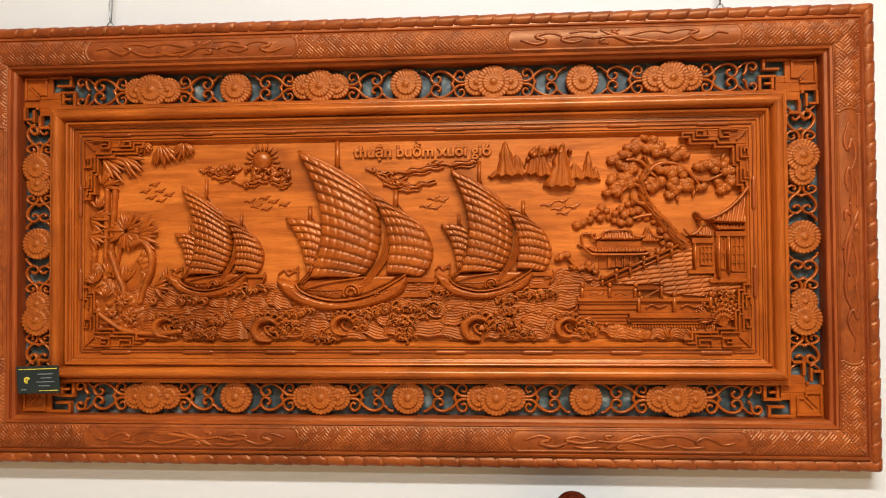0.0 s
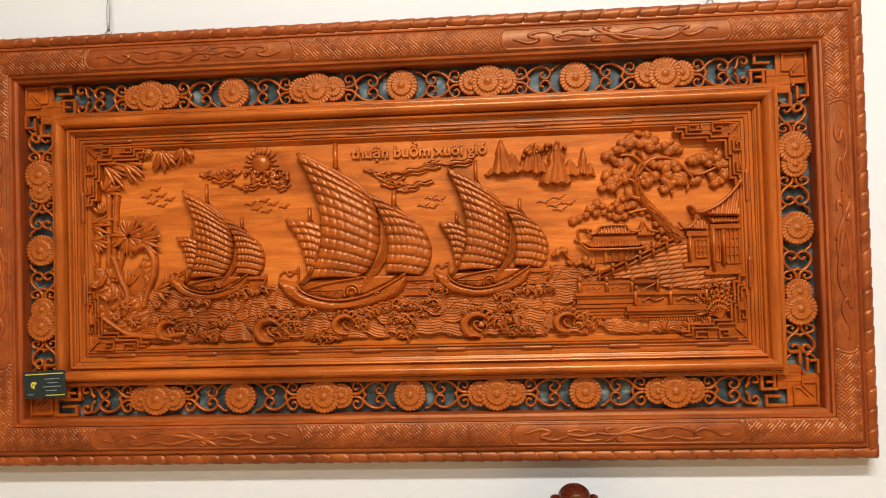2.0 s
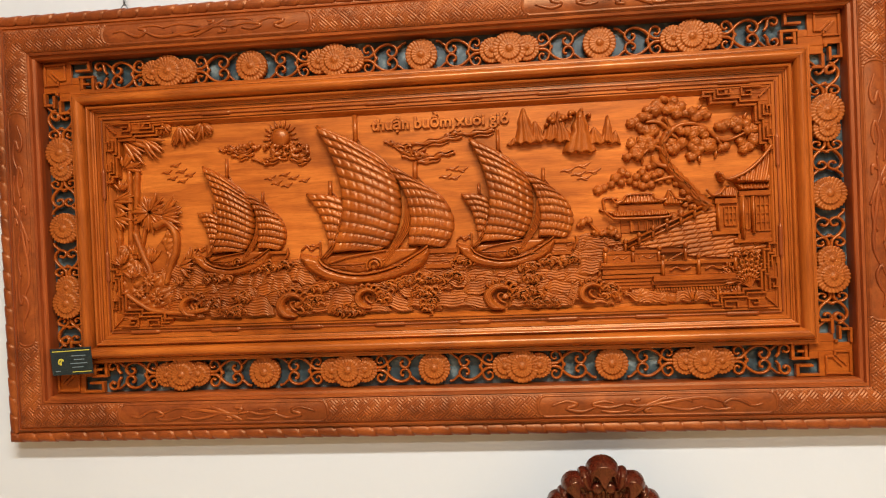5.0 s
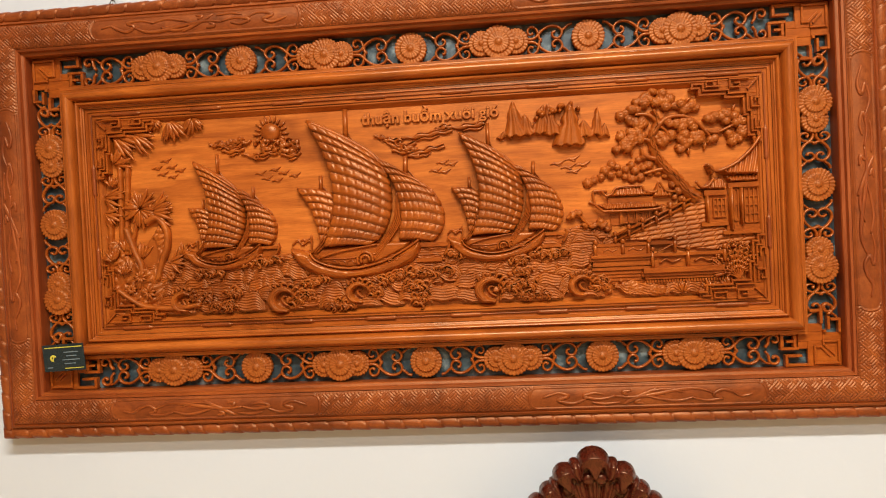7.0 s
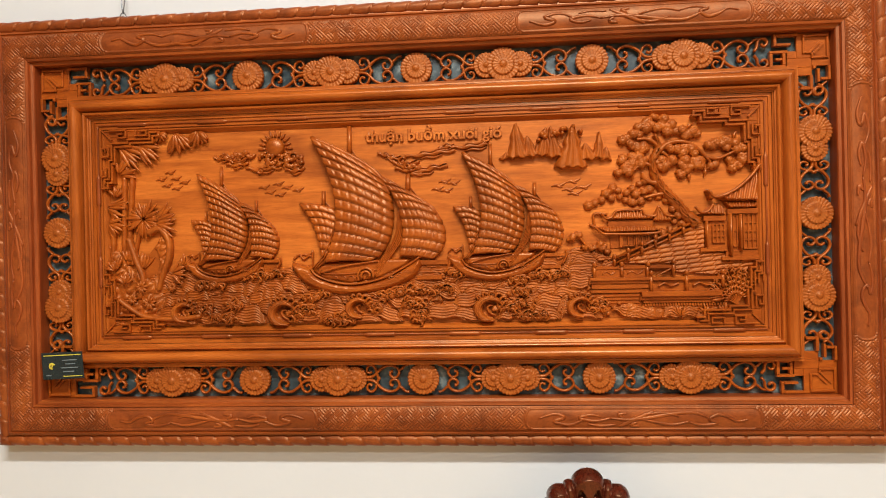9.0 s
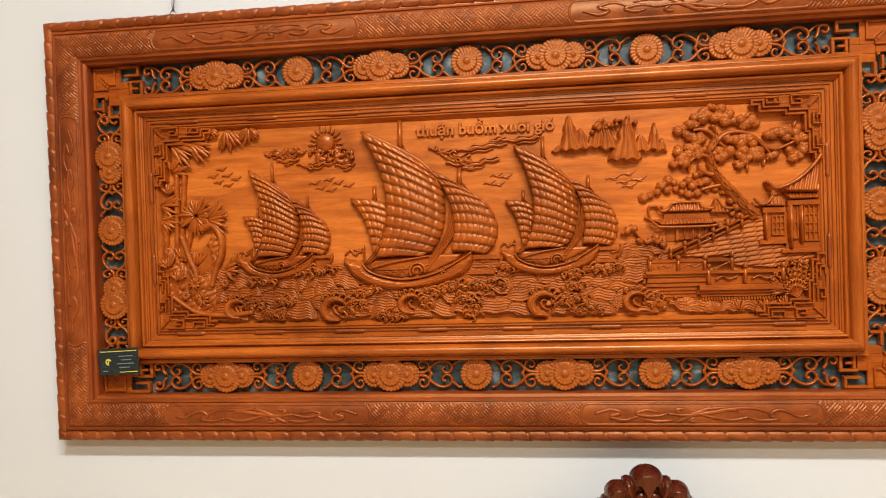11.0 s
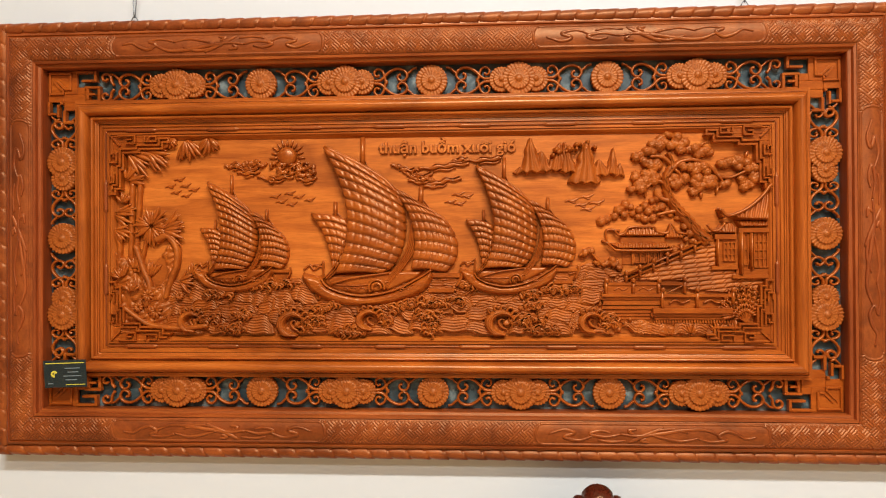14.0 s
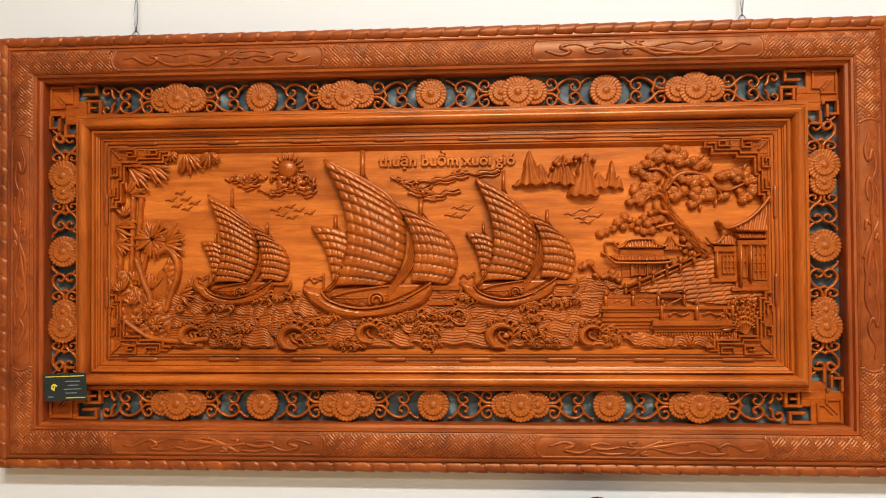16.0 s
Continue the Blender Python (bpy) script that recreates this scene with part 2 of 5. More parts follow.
INNER = [(0.1745, 0.0285), (0.1745, -0.0040), (0.1800, -0.0040), (0.1806, -0.0075), (0.1830, -0.0078), (0.1836, -0.0050), *swell(0.1842, 0.2098, -0.0050, -0.0265), (0.2104, -0.0045), (0.2116, -0.0045), *swell(0.2120, 0.2196, -0.0060, -0.0125, 6),
         (0.2200, -0.0030), (0.2225, -0.0020), (0.2230, 0.0010), (0.2255, 0.0025), (0.2258, 0.0080), (0.2265, 0.0285)]
SLIP = [(0.2265, 0.027), (0.2265, 0.004), (0.2330, 0.0035), (0.2338, 0.0065), (0.2465, 0.0065), (0.2473, 0.0015), (0.2498, 0.0015), (0.2503, 0.0055), (0.2520, 0.0055), (0.2525, 0.0025), (0.2545, 0.0025), (0.2628, 0.0125), (0.2632, 0.027)]


def cushion(d):
    """Depth of the outer rail's swelling face at an inset."""
    return -0.028 + 9.6 * (d - 0.062) ** 2


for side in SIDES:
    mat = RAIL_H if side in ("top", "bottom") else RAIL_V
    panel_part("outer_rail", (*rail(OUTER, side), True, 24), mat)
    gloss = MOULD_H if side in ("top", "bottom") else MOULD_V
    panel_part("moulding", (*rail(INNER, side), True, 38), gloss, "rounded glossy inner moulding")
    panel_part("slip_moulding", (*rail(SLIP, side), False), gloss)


def along(side, s, d):
    """A place on the frame from the way along a side and the inset."""
    if side == "top":
        return s, HALF_H - d
    if side == "bottom":
        return s, -HALF_H + d
    return (-HALF_W + d, s) if side == "left" else (HALF_W - d, s)


def rope(side):
    """The twisted rope edge: a half round with slanting lobes."""
    half = (HALF_W if side in ("top", "bottom") else HALF_H) - 0.002
    n, m = int(2 * half / 0.0025), 12
    verts, faces = [], []
    for i in range(n + 1):
        s = -half + 2 * half * i / n
        for k in range(m + 1):
            a = math.pi * (k / m) * 1.1 - 0.05 * math.pi
            turn = (s / 0.0405 + 0.55 * k / m) % 1.0
            r = 0.0118 + 0.0018 * min(1.0, turn * 1.6) ** 0.7 - 0.0040 * (turn > 0.93)
            d, y = 0.0135 - 1.02 * r * math.cos(a), -0.006 - r * math.sin(a)
            lim = half + 0.002 - d
            x, z = along(side, max(-lim, min(lim, s)), d)
            verts.append((x, y, z))
    for i in range(n):
        for k in range(m):
            f = (i * (m + 1) + k, i * (m + 1) + k + 1, (i + 1) * (m + 1) + k + 1, (i + 1) * (m + 1) + k)
            faces.append(f if side in ("bottom", "left") else f[::-1])
    return verts, faces


for side in SIDES:
    panel_part("rope_edge", rope(side), FRET, "carved rope-twist edge")

# fret bands and cartouches on the swelling face
CART = {"top": [(-0.702, -0.228), (0.215, 0.70)], "left": [(-0.262, 0.262)]}
CART["bottom"], CART["right"] = CART["top"], CART["left"]


def cart_shape(s, d, s0, s1):
    """Distance inside a cartouche with stepped round ends."""
    c, hw = 0.062, 0.0245
    q = np.abs(s - (s0 + s1) / 2) - ((s1 - s0) / 2 - 0.012)
    r = np.abs(d - c)
    ogee = np.where(r < 0.0185, 0.003 + 0.009 * np.sqrt(np.clip(1 - (r / 0.0185) ** 2, 0, 1)), 0.0)
    return np.minimum(ogee - q, hw - r)


def fret_band(side):
    """The key-fret ground: interlocking slanting bars cut into the cushion, left out where cartouches lie."""
    half = HALF_W if side in ("top", "bottom") else HALF_H
    step = 0.00125
    n, m = int(2 * (half - 0.036) / step), int(0.052 / step)
    S, D = np.meshgrid(np.linspace(-half + 0.036, half - 0.036, n), np.linspace(0.036, 0.088, m))
    unit = 0.0056
    p, q = (S + D) / math.sqrt(2) / unit, (S - D) / math.sqrt(2) / unit
    # blocks of three bars, laid by turns along and across, each bar hooked at one end
    q = q + np.where(np.mod(np.floor(p / 3), 2) > 0, 1.0, 0.0)
    bi, bj = np.floor(p / 3), np.floor(q / 3)
    flat = np.mod(bi + bj, 2) < 1
    u, v = np.where(flat, p, q), np.where(flat, q, p)
    fu, fv = np.mod(u, 3), np.mod(v, 1)
    lane = np.floor(np.mod(v, 3))
    ends = np.minimum(np.where(lane == 1, fu, fu + 0.5), np.where(lane == 1, 3 - fu, 3.3 - fu))
    e = np.minimum(np.minimum(fv, 1 - fv), ends)
    h = 0.0021 * np.clip((e - 0.06) / 0.16, 0, 1)
    h *= np.clip((np.minimum(D - 0.0375, 0.0865 - D)) / 0.001, 0, 1)
    inside = np.full(S.shape, -1.0)
    for s0, s1 in CART[side]:
        inside = np.maximum(inside, cart_shape(S, D, s0, s1))
    rim = np.clip(1.4 - np.abs(inside - 0.0025) / 0.0018, 0, 1)
    h = np.where(inside > 0, 0.0026 * rim, np.where(inside > -0.002, 0, h))
    y = cushion(D) - 0.0006 - h
    lim = half - D
    X, Z = along(side, np.clip(S, -lim, lim), D)
    ok = np.abs(S) <= lim + step
    used = ok[:-1, :-1] & ok[1:, 1:] & ok[1:, :-1] & ok[:-1, 1:]
    b, a = np.nonzero(used)
    idx = np.arange(n * m).reshape(m, n)
    f = np.stack([idx[b, a], idx[b, a + 1], idx[b + 1, a + 1], idx[b + 1, a]], 1)
    if side in ("top", "right"):
        f = f[:, ::-1]
    return np.stack([np.broadcast_to(X, S.shape).ravel(), y.ravel(), np.broadcast_to(Z, S.shape).ravel()], 1).tolist(), f.tolist()


for side in SIDES:
    panel_part("fret_band", (*fret_band(side), True), FRET, "carved key-fret band with smooth cartouches", "stuff")


def spiral(cx, cz, r, start, turns, n=22, shrink=0.25):
    """A line curling in to a centre."""
    t = np.linspace(0, 1, n)
    rr = r * (1 - (1 - shrink) * t**1.5)
    a = start + turns * 2 * math.pi * t
    return np.stack([cx + rr * np.cos(a), cz + rr * np.sin(a)], 1)


def sprig(side, s0, s1, flip):
    """A flowering branch with ribbon scrolls carved inside a cartouche."""
    mid, half = (s0 + s1) / 2, (s1 - s0) / 2 - 0.03
    out = []

    def line(points, w=0.0022):
        pts = catmull([(mid + flip * half * a, 0.062 - 0.017 * b) for a, b in points], 7)
        path = np.array([(*along(side, s, d), cushion(d)) for s, d in pts])
        taper = 1.55 * w * (0.35 + 0.65 * np.sin(np.linspace(0.15, math.pi - 0.15, len(path))))
        out.append(sweep(path, taper, 0.0030, -0.0004, 6))

    line([(-1, 0.1), (-0.9, 0.3), (-0.82, -0.2), (-0.72, -0.5), (-0.64, 0.1), (-0.72, 0.5), (-0.58, 0.75), (-0.45, 0.4)], 0.0026)
    line([(-0.66, 0.0), (-0.5, -0.7), (-0.3, -0.6), (-0.1, -0.2), (0.12, 0.1), (0.3, -0.1)], 0.003)
    line([(-0.45, 0.3), (-0.3, 0.7), (-0.15, 0.45), (0.0, 0.0)], 0.0022)
    line([(-0.35, -0.3), (-0.2, -0.75), (0.0, -0.5)], 0.0022)
    line([(-0.12, -0.95), (0.0, -0.3), (0.12, 0.35), (0.22, 0.95)], 0.0036)
    line([(0.05, 0.4), (0.1, 0.75), (0.03, 0.9)], 0.003)
    line([(0.18, -0.1), (0.22, -0.5), (0.14, -0.7)], 0.003)
    line([(0.3, -0.1), (0.45, 0.25), (0.6, -0.1), (0.5, -0.5), (0.4, -0.3)], 0.0026)
    line([(0.55, 0.0), (0.7, 0.7), (0.85, 0.3), (0.75, -0.2), (0.85, -0.6), (1.0, -0.1)], 0.0028)
    line([(0.25, 0.7), (0.4, 0.85), (0.52, 0.6)], 0.002)
    return joined(out)


for side in SIDES:
    for n, (s0, s1) in enumerate(CART[side]):
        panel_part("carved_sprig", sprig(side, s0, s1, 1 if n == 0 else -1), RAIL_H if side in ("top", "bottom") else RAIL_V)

# ---- openwork band: rosettes, scrolls, corner keys ----
LAT_Y = 0.0055


def rosette(r, petals=26):
    """A round layered flower: a boss, a scalloped inner ring and fluted outer petals."""
    n, rings = petals * 4, [0.0, 0.10, 0.17, 0.215, 0.24, 0.34, 0.46, 0.54, 0.585, 0.60, 0.72, 0.84, 0.93, 1.0, 1.0]
    verts, faces = [], []
    for k, q in enumerate(rings):
        for i in range(n):
            a = 2 * math.pi * i / n
            flute = abs(math.sin(a * petals / 2))
            scal = abs(math.sin(a * petals / 2 * 0.75))
            rr, y = q, 0.0
            if q < 0.22:
                y = -0.0070 - 0.0045 * math.sqrt(max(0, 1 - (q / 0.22) ** 2))
            elif q < 0.59:
                y = -0.0074 - 0.0008 * scal * (q - 0.15) / 0.4 + 0.0012 * (q - 0.24)
                if q > 0.5:
                    rr = q + 0.04 * scal
            elif k < len(rings) - 1:
                y = -0.0036 - 0.0016 * flute * (q - 0.35) / 0.6 + 0.002 * (q - 0.6)
                rr = q * (1 - 0.05 * (1 - flute) * (q > 0.9)) + 0.04 * scal * (q < 0.65)
            else:
                y, rr = 0.011, 0.985 * (1 - 0.05 * (1 - flute))
            verts.append((r * rr * math.cos(a), y, r * rr * math.sin(a)))
    for k in range(len(rings) - 1):
        for i in range(n):
            j = (i + 1) % n
            faces.append((k * n + i, k * n + j, (k + 1) * n + j, (k + 1) * n + i))
    return verts, faces


big_rosette = mesh_of("rosette", *rosette(0.0348))
mid_rosette = mesh_of("rosette_large", *rosette(0.0366))
small_rosette = mesh_of("rosette_small", *rosette(0.0275, 22))


def put_rosette(me, x, z, y):
    ob = part("rosette", me, ROSE, panel)
    ob.location = (x, y - BACK, z + HALF_H)


ROW_Z, STEP_X, COL_X, STEP_Z = 0.3375, 1.13 / 6, 0.8275, 0.170
for sz in (1, -1):
    for i in range(7):
        x = (i - 3) * STEP_X
        if i % 2 == 0:
            put_rosette(mid_rosette, x, sz * ROW_Z, LAT_Y - 0.003)
            for sx in (-1, 1):
                put_rosette(small_rosette, x + sx * 0.0365, sz * ROW_Z, LAT_Y + 0.0015)
        else:
            put_rosette(big_rosette, x, sz * ROW_Z, LAT_Y)
for sx in (1, -1):
    for k in (1, 0, -1):
        put_rosette(big_rosette, sx * COL_X, k * STEP_Z, LAT_Y - 0.002 * abs(k))
        if k:
            put_rosette(small_rosette, sx * COL_X, k * (STEP_Z - 0.036), LAT_Y + 0.0015)


def scroll_bracket(length):
    """A pair of mirrored scrolls growing from a stem towards the next flower."""
    u, v, out = length / 86, 0.00112, []
    lines = (([(0, 2.5), (12, 3.5), (20, 9), (28, 17), (40, 24), (52, 25.5), (63, 21), (68, 12), (63, 3), (55, 2), (49, 7), (50, 13), (55, 14)], 0.0033),
             ([(27, -3), (23, 4), (21, 13), (17, 22), (9, 26), (2, 22), (1, 15), (6, 11), (11, 14)], 0.0030),
             ([(67, 15), (73, 19), (80, 25), (88, 27)], 0.0030))
    for s in (1, -1):
        for n, (points, w) in enumerate(lines):
            line = catmull([(a * u, s * b * v) for a, b in points], 5)
            width = w * np.linspace(1.05, 0.85, len(line))
            width[-3:] *= 1.25
            out.append(sweep(line, width, 0.0055, 0.0055 + (0 if s > 0 else 0.0006) + 0.0004 * n, 8))
    return joined(out)


bracket_mesh = mesh_of("scroll_bracket", *scroll_bracket(0.092))
side_bracket_mesh = mesh_of("scroll_bracket_side", *scroll_bracket(0.074))


def put_bracket(me, x, z, way):
    ob = part("scroll_bracket", me, CARVED, panel)
    ob.location = (x, LAT_Y - BACK, z + HALF_H)
    ob.rotation_euler = (0, way, 0)


for sz in (1, -1):
    for i in (0, 2, 4, 6):
        x = (i - 3) * STEP_X
        put_bracket(bracket_mesh, x + 0.062, sz * ROW_Z, 0)
        put_bracket(bracket_mesh, x - 0.062, sz * ROW_Z, math.pi)
for sx in (1, -1):
    for k in (1, -1):
        put_bracket(side_bracket_mesh, sx * COL_X, k * 0.108, k * math.pi / 2)
        put_bracket(side_bracket_mesh, sx * COL_X, k * (STEP_Z + 0.034), -k * math.pi / 2)


def corner_key(sx, sz):
    """The angular key at a corner of the openwork: a plate with a notched raised square, and hooked bars along both arms."""
    bm = bmesh.new()
    k, ox, oz = 0.00108, HALF_W - 0.1045, HALF_H - 0.1045

    def bar(x0, x1, z0, z1, y0=-0.002, y1=0.011):
        a, b = sorted((sx * (ox - k * x0), sx * (ox - k * x1)))
        c, d = sorted((sz * (oz - k * z0), sz * (oz - k * z1)))
        add_box(bm, a, b, y0 + LAT_Y, y1 + LAT_Y, c, d, 0.0008)

    # plates
    for spot in ((0, 62, 0, 48), (34, 80, 48.2, 66), (0, 33.8, 48.2, 64), (34, 60, 66.2, 82), (62.2, 80, 34, 48)):
        bar(*spot, 0.0035)
    # notched square
    for spot in ((5, 52, 4, 8), (4, 8, 8.2, 50), (8.2, 36, 46, 50), (48, 52, 8.2, 40), (36.2, 47.8, 36, 40), (32, 36, 40.2, 45.8)):
        bar(*spot, -0.0015, 0.0032)
    # hooked bars along the long side
    for spot in ((62.2, 100, 1, 6), (100.2, 106, 1, 24), (74, 100, 19, 24), (80.2, 114, 33, 38), (108, 114, 38.2, 66), (84, 107.8, 61, 66), (90, 103, 47, 52), (84, 89.8, 38.2, 60.8)):
        bar(*spot)
    # hooked bars along the short side
    for spot in ((1, 6, 64.2, 92), (6.2, 20, 87, 92), (21, 26, 70, 96), (28, 33.8, 64.2, 70), (34, 40, 82.2, 110), (40.2, 58, 105, 110)):
        bar(*spot)
    return bm


for sx in (1, -1):
    for sz in (1, -1):
        key = panel_part("corner_key", corner_key(sx, sz), CARVED, "angular openwork corner key")
        for o in (0.0, 0.009):
            slant = sweep([(sx * (0.822 + o), sz * (0.334 - 0.2 * o)), (sx * (0.842 + o), sz * (0.354 - 0.2 * o))], 0.0028, 0.004, LAT_Y + 0.0025, 4, 0.5)
            part("mitre_bar", (*slant, False), CARVED, key)
        curl = np.vstack([spiral(sx * 0.838, sz * 0.2555, 0.012, math.pi / 2 if sz > 0 else -math.pi / 2, sx * sz * -0.9, 20, 0.3)])
        part("curl", sweep(curl, 0.0030, 0.005, LAT_Y + 0.005), CARVED, key)
        for dz, way in ((0.0205, 1), (-0.0195, -1)):
            curl = np.vstack([catmull([(sx * 0.712, sz * (ROW_Z + 0.2 * dz)), (sx * 0.718, sz * (ROW_Z + 0.6 * dz))], 4), spiral(sx * 0.7305, sz * (ROW_Z + dz), 0.0115, math.pi if sx > 0 else 0, -sx * sz * way * 0.95, 22, 0.25)])
            part("curl", sweep(curl, 0.0031, 0.0055, LAT_Y + 0.0055), CARVED, key)

# ---- the picture field ----
FIELD_Y = 0.014
FW, FH = HALF_W - 0.2610, HALF_H - 0.2610
panel_part("field_board", box(-FW - 0.03, FW + 0.03, FIELD_Y, 0.0275, -FH - 0.03, FH + 0.03), FIELD, "flat polished picture ground")


def bamboo_bead(side):
    """A thin bead with long swollen stretches, lying in the slip's groove."""
    half = (HALF_W if side in ("top", "bottom") else HALF_H) - 0.243
    n = int(2 * half / 0.003)
    s = np.linspace(-half, half, n)
    gap = np.abs((s / 0.185) % 1 - 0.5) * 0.185
    w = 0.0017 + 0.0029 * np.clip((0.034 - gap) / 0.003, 0, 1)
    return sweep(np.array([along(side, v, 0.2405) for v in s]), w, w, 0.0045, 8)


for side in SIDES:
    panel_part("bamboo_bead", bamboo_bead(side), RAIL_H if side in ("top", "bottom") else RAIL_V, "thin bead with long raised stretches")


def field_corner(sx, sz):
    """A stepped key-fret corner lying over the slip's edge: a stepped plate that carries every bar of the fret."""
    k, ox, oz = 0.0012, FW + 0.0125, FH + 0.0125

    def spot(x0, x1, z0, z1, y):
        a, b = sorted((sx * (ox - k * x0), sx * (ox - k * x1)))
        c, d = sorted((sz * (oz - k * z0), sz * (oz - k * z1)))
        return a, b, y, FIELD_Y + 0.003, c, d

    bm = bmesh.new()
    for x0, x1, z0, z1 in ((0, 115, 0, 16), (0, 103, 16.2, 29), (0, 61, 29.2, 35), (0, 30, 35.2, 67), (0, 24, 67.2, 102), (0, 15, 102.2, 112)):
        add_box(bm, *spot(x0, x1, z0, z1, 0.0045), 0.0006)
    plate = panel_part("field_corner", bm, CARVED, "stepped key-fret corner")

    def run(points, y, w=3.2):
        for (x0, z0), (x1, z1) in zip(points, points[1:]):
            x0, x1, z0, z1 = min(x0, x1), max(x0, x1), min(z0, z1), max(z0, z1)
            grow = w / 2
            if x1 - x0 > z1 - z0:
                part("fret_bar", box(*spot(x0 - grow, x1 + grow, z0 - grow, z0 + grow, y), 0.0007), CARVED, plate)
            elif z1 - z0 > w:
                part("fret_bar", box(*spot(x0 - grow, x0 + grow, z0 + grow + 0.2, z1 - grow - 0.2, y + 0.0002), 0.0007), CARVED, plate)

    border = [(117, 17), (104, 17), (104, 29), (61, 29), (61, 35.5), (30, 35.5), (30, 67), (24, 67), (24, 102), (15, 102), (15, 112), (4, 112)]
    run(border, -0.0062, 3.4)
    run([(x - 7, z - 7) for x, z in border[:-1]], -0.0036, 2.8)
    for line in ([(70, 3), (70, 15), (91, 15), (91, 6), (79, 6), (79, 10)], [(20, 4), (51, 4), (51, 18), (35, 18), (35, 11), (43, 11)], [(16, 33), (16, 53), (4, 53), (4, 38), (10, 38), (10, 46)], [(11, 72), (11, 90), (3, 90), (3, 76)]):
        run(line, -0.0042, 2.8)
    line = [(sx * (ox - k * 3), sz * (oz - k * 3)), (sx * (ox - k * 22), sz * (oz - k * 22))]
    part("mitre_bar", (*sweep(line, 0.0022, 0.005, 0.0025, 4, 0.5), False), CARVED, plate)


for sx in (1, -1):
    for sz in (1, -1):
        field_corner(sx, sz)

# ---- the carved picture: ships ----


def resample(line, n):
    line = np.array(line)
    d = np.r_[0, np.cumsum(np.linalg.norm(np.diff(line, axis=0), axis=1))]
    t = np.linspace(0, d[-1], n)
    return np.stack([np.interp(t, d, line[:, 0]), np.interp(t, d, line[:, 1])], 1)


def sail(left, right, rows, cols, lift, y0):
    """A battened sail, swelling between its two edges: puffed strips cut by upright seams."""
    nv, nu = rows * 7 + 1, cols * 6 + 1
    L, R = resample(catmull(left), nv), resample(catmull(right), nv)
    v, u = np.linspace(0, 1, nv)[:, None], np.linspace(0, 1, nu)[None]
    strip = v * rows - np.floor(np.minimum(v * rows, rows - 1e-6))
    puff = np.clip(1 - np.abs(2 * strip - 1.0) ** 6, 0, 1) ** 0.8 * (0.72 + 0.28 * strip)
    seam = np.exp(-((((u * cols + 0.5 + 0.10 * strip) % 1) - 0.5) / 0.060) ** 2)
    h = 0.005 + lift * np.sin(math.pi * np.clip(0.16 + 0.84 * u**1.15, 0, 1)) ** 0.75 * (0.55 + 0.45 * np.sin(math.pi * np.clip(v * 0.9 + 0.12, 0, 1)))
    h = h + 0.0086 * puff - 0.0050 * seam * puff
    sag = 0.006 * np.sin(math.pi * u) * (1 - 0.6 * v)
    X = L[:, :1] * (1 - u) + R[:, :1] * u
    Z = L[:, 1:] * (1 - u) + R[:, 1:] * u + sag
    # scalloped edges: each strip swells past its battens
    X = X + 0.0028 * puff * (u**6) - 0.0012 * puff * ((1 - u) ** 6)
    pad = lambda a, mode: np.pad(a, 1, mode=mode)  # noqa: E731
    X, Z, h = pad(X, "edge"), pad(Z, "edge"), np.pad(h, 1, constant_values=-0.002)
    n, m = X.shape
    verts = np.stack([X.ravel(), (y0 - h).ravel(), Z.ravel()], 1).tolist()
    faces = [(i * m + k, (i + 1) * m + k, (i + 1) * m + k + 1, i * m + k + 1) for i in range(n - 1) for k in range(m - 1)]
    return verts, faces


def tube(points, w, y, deep=None, n=6, taper=None):
    path = catmull(points, n)
    ws = w if taper is None else np.linspace(w, w * taper, len(path))
    return sweep(path, ws, deep or w, y, 8)


SHIP_LEFT, SHIP_RIGHT = (-0.2880, -0.0910), (-0.0020, -0.0730)
SHIP_TIP, SHIP_FOOT = (-0.2360, 0.1960), (-0.1560, -0.1510)


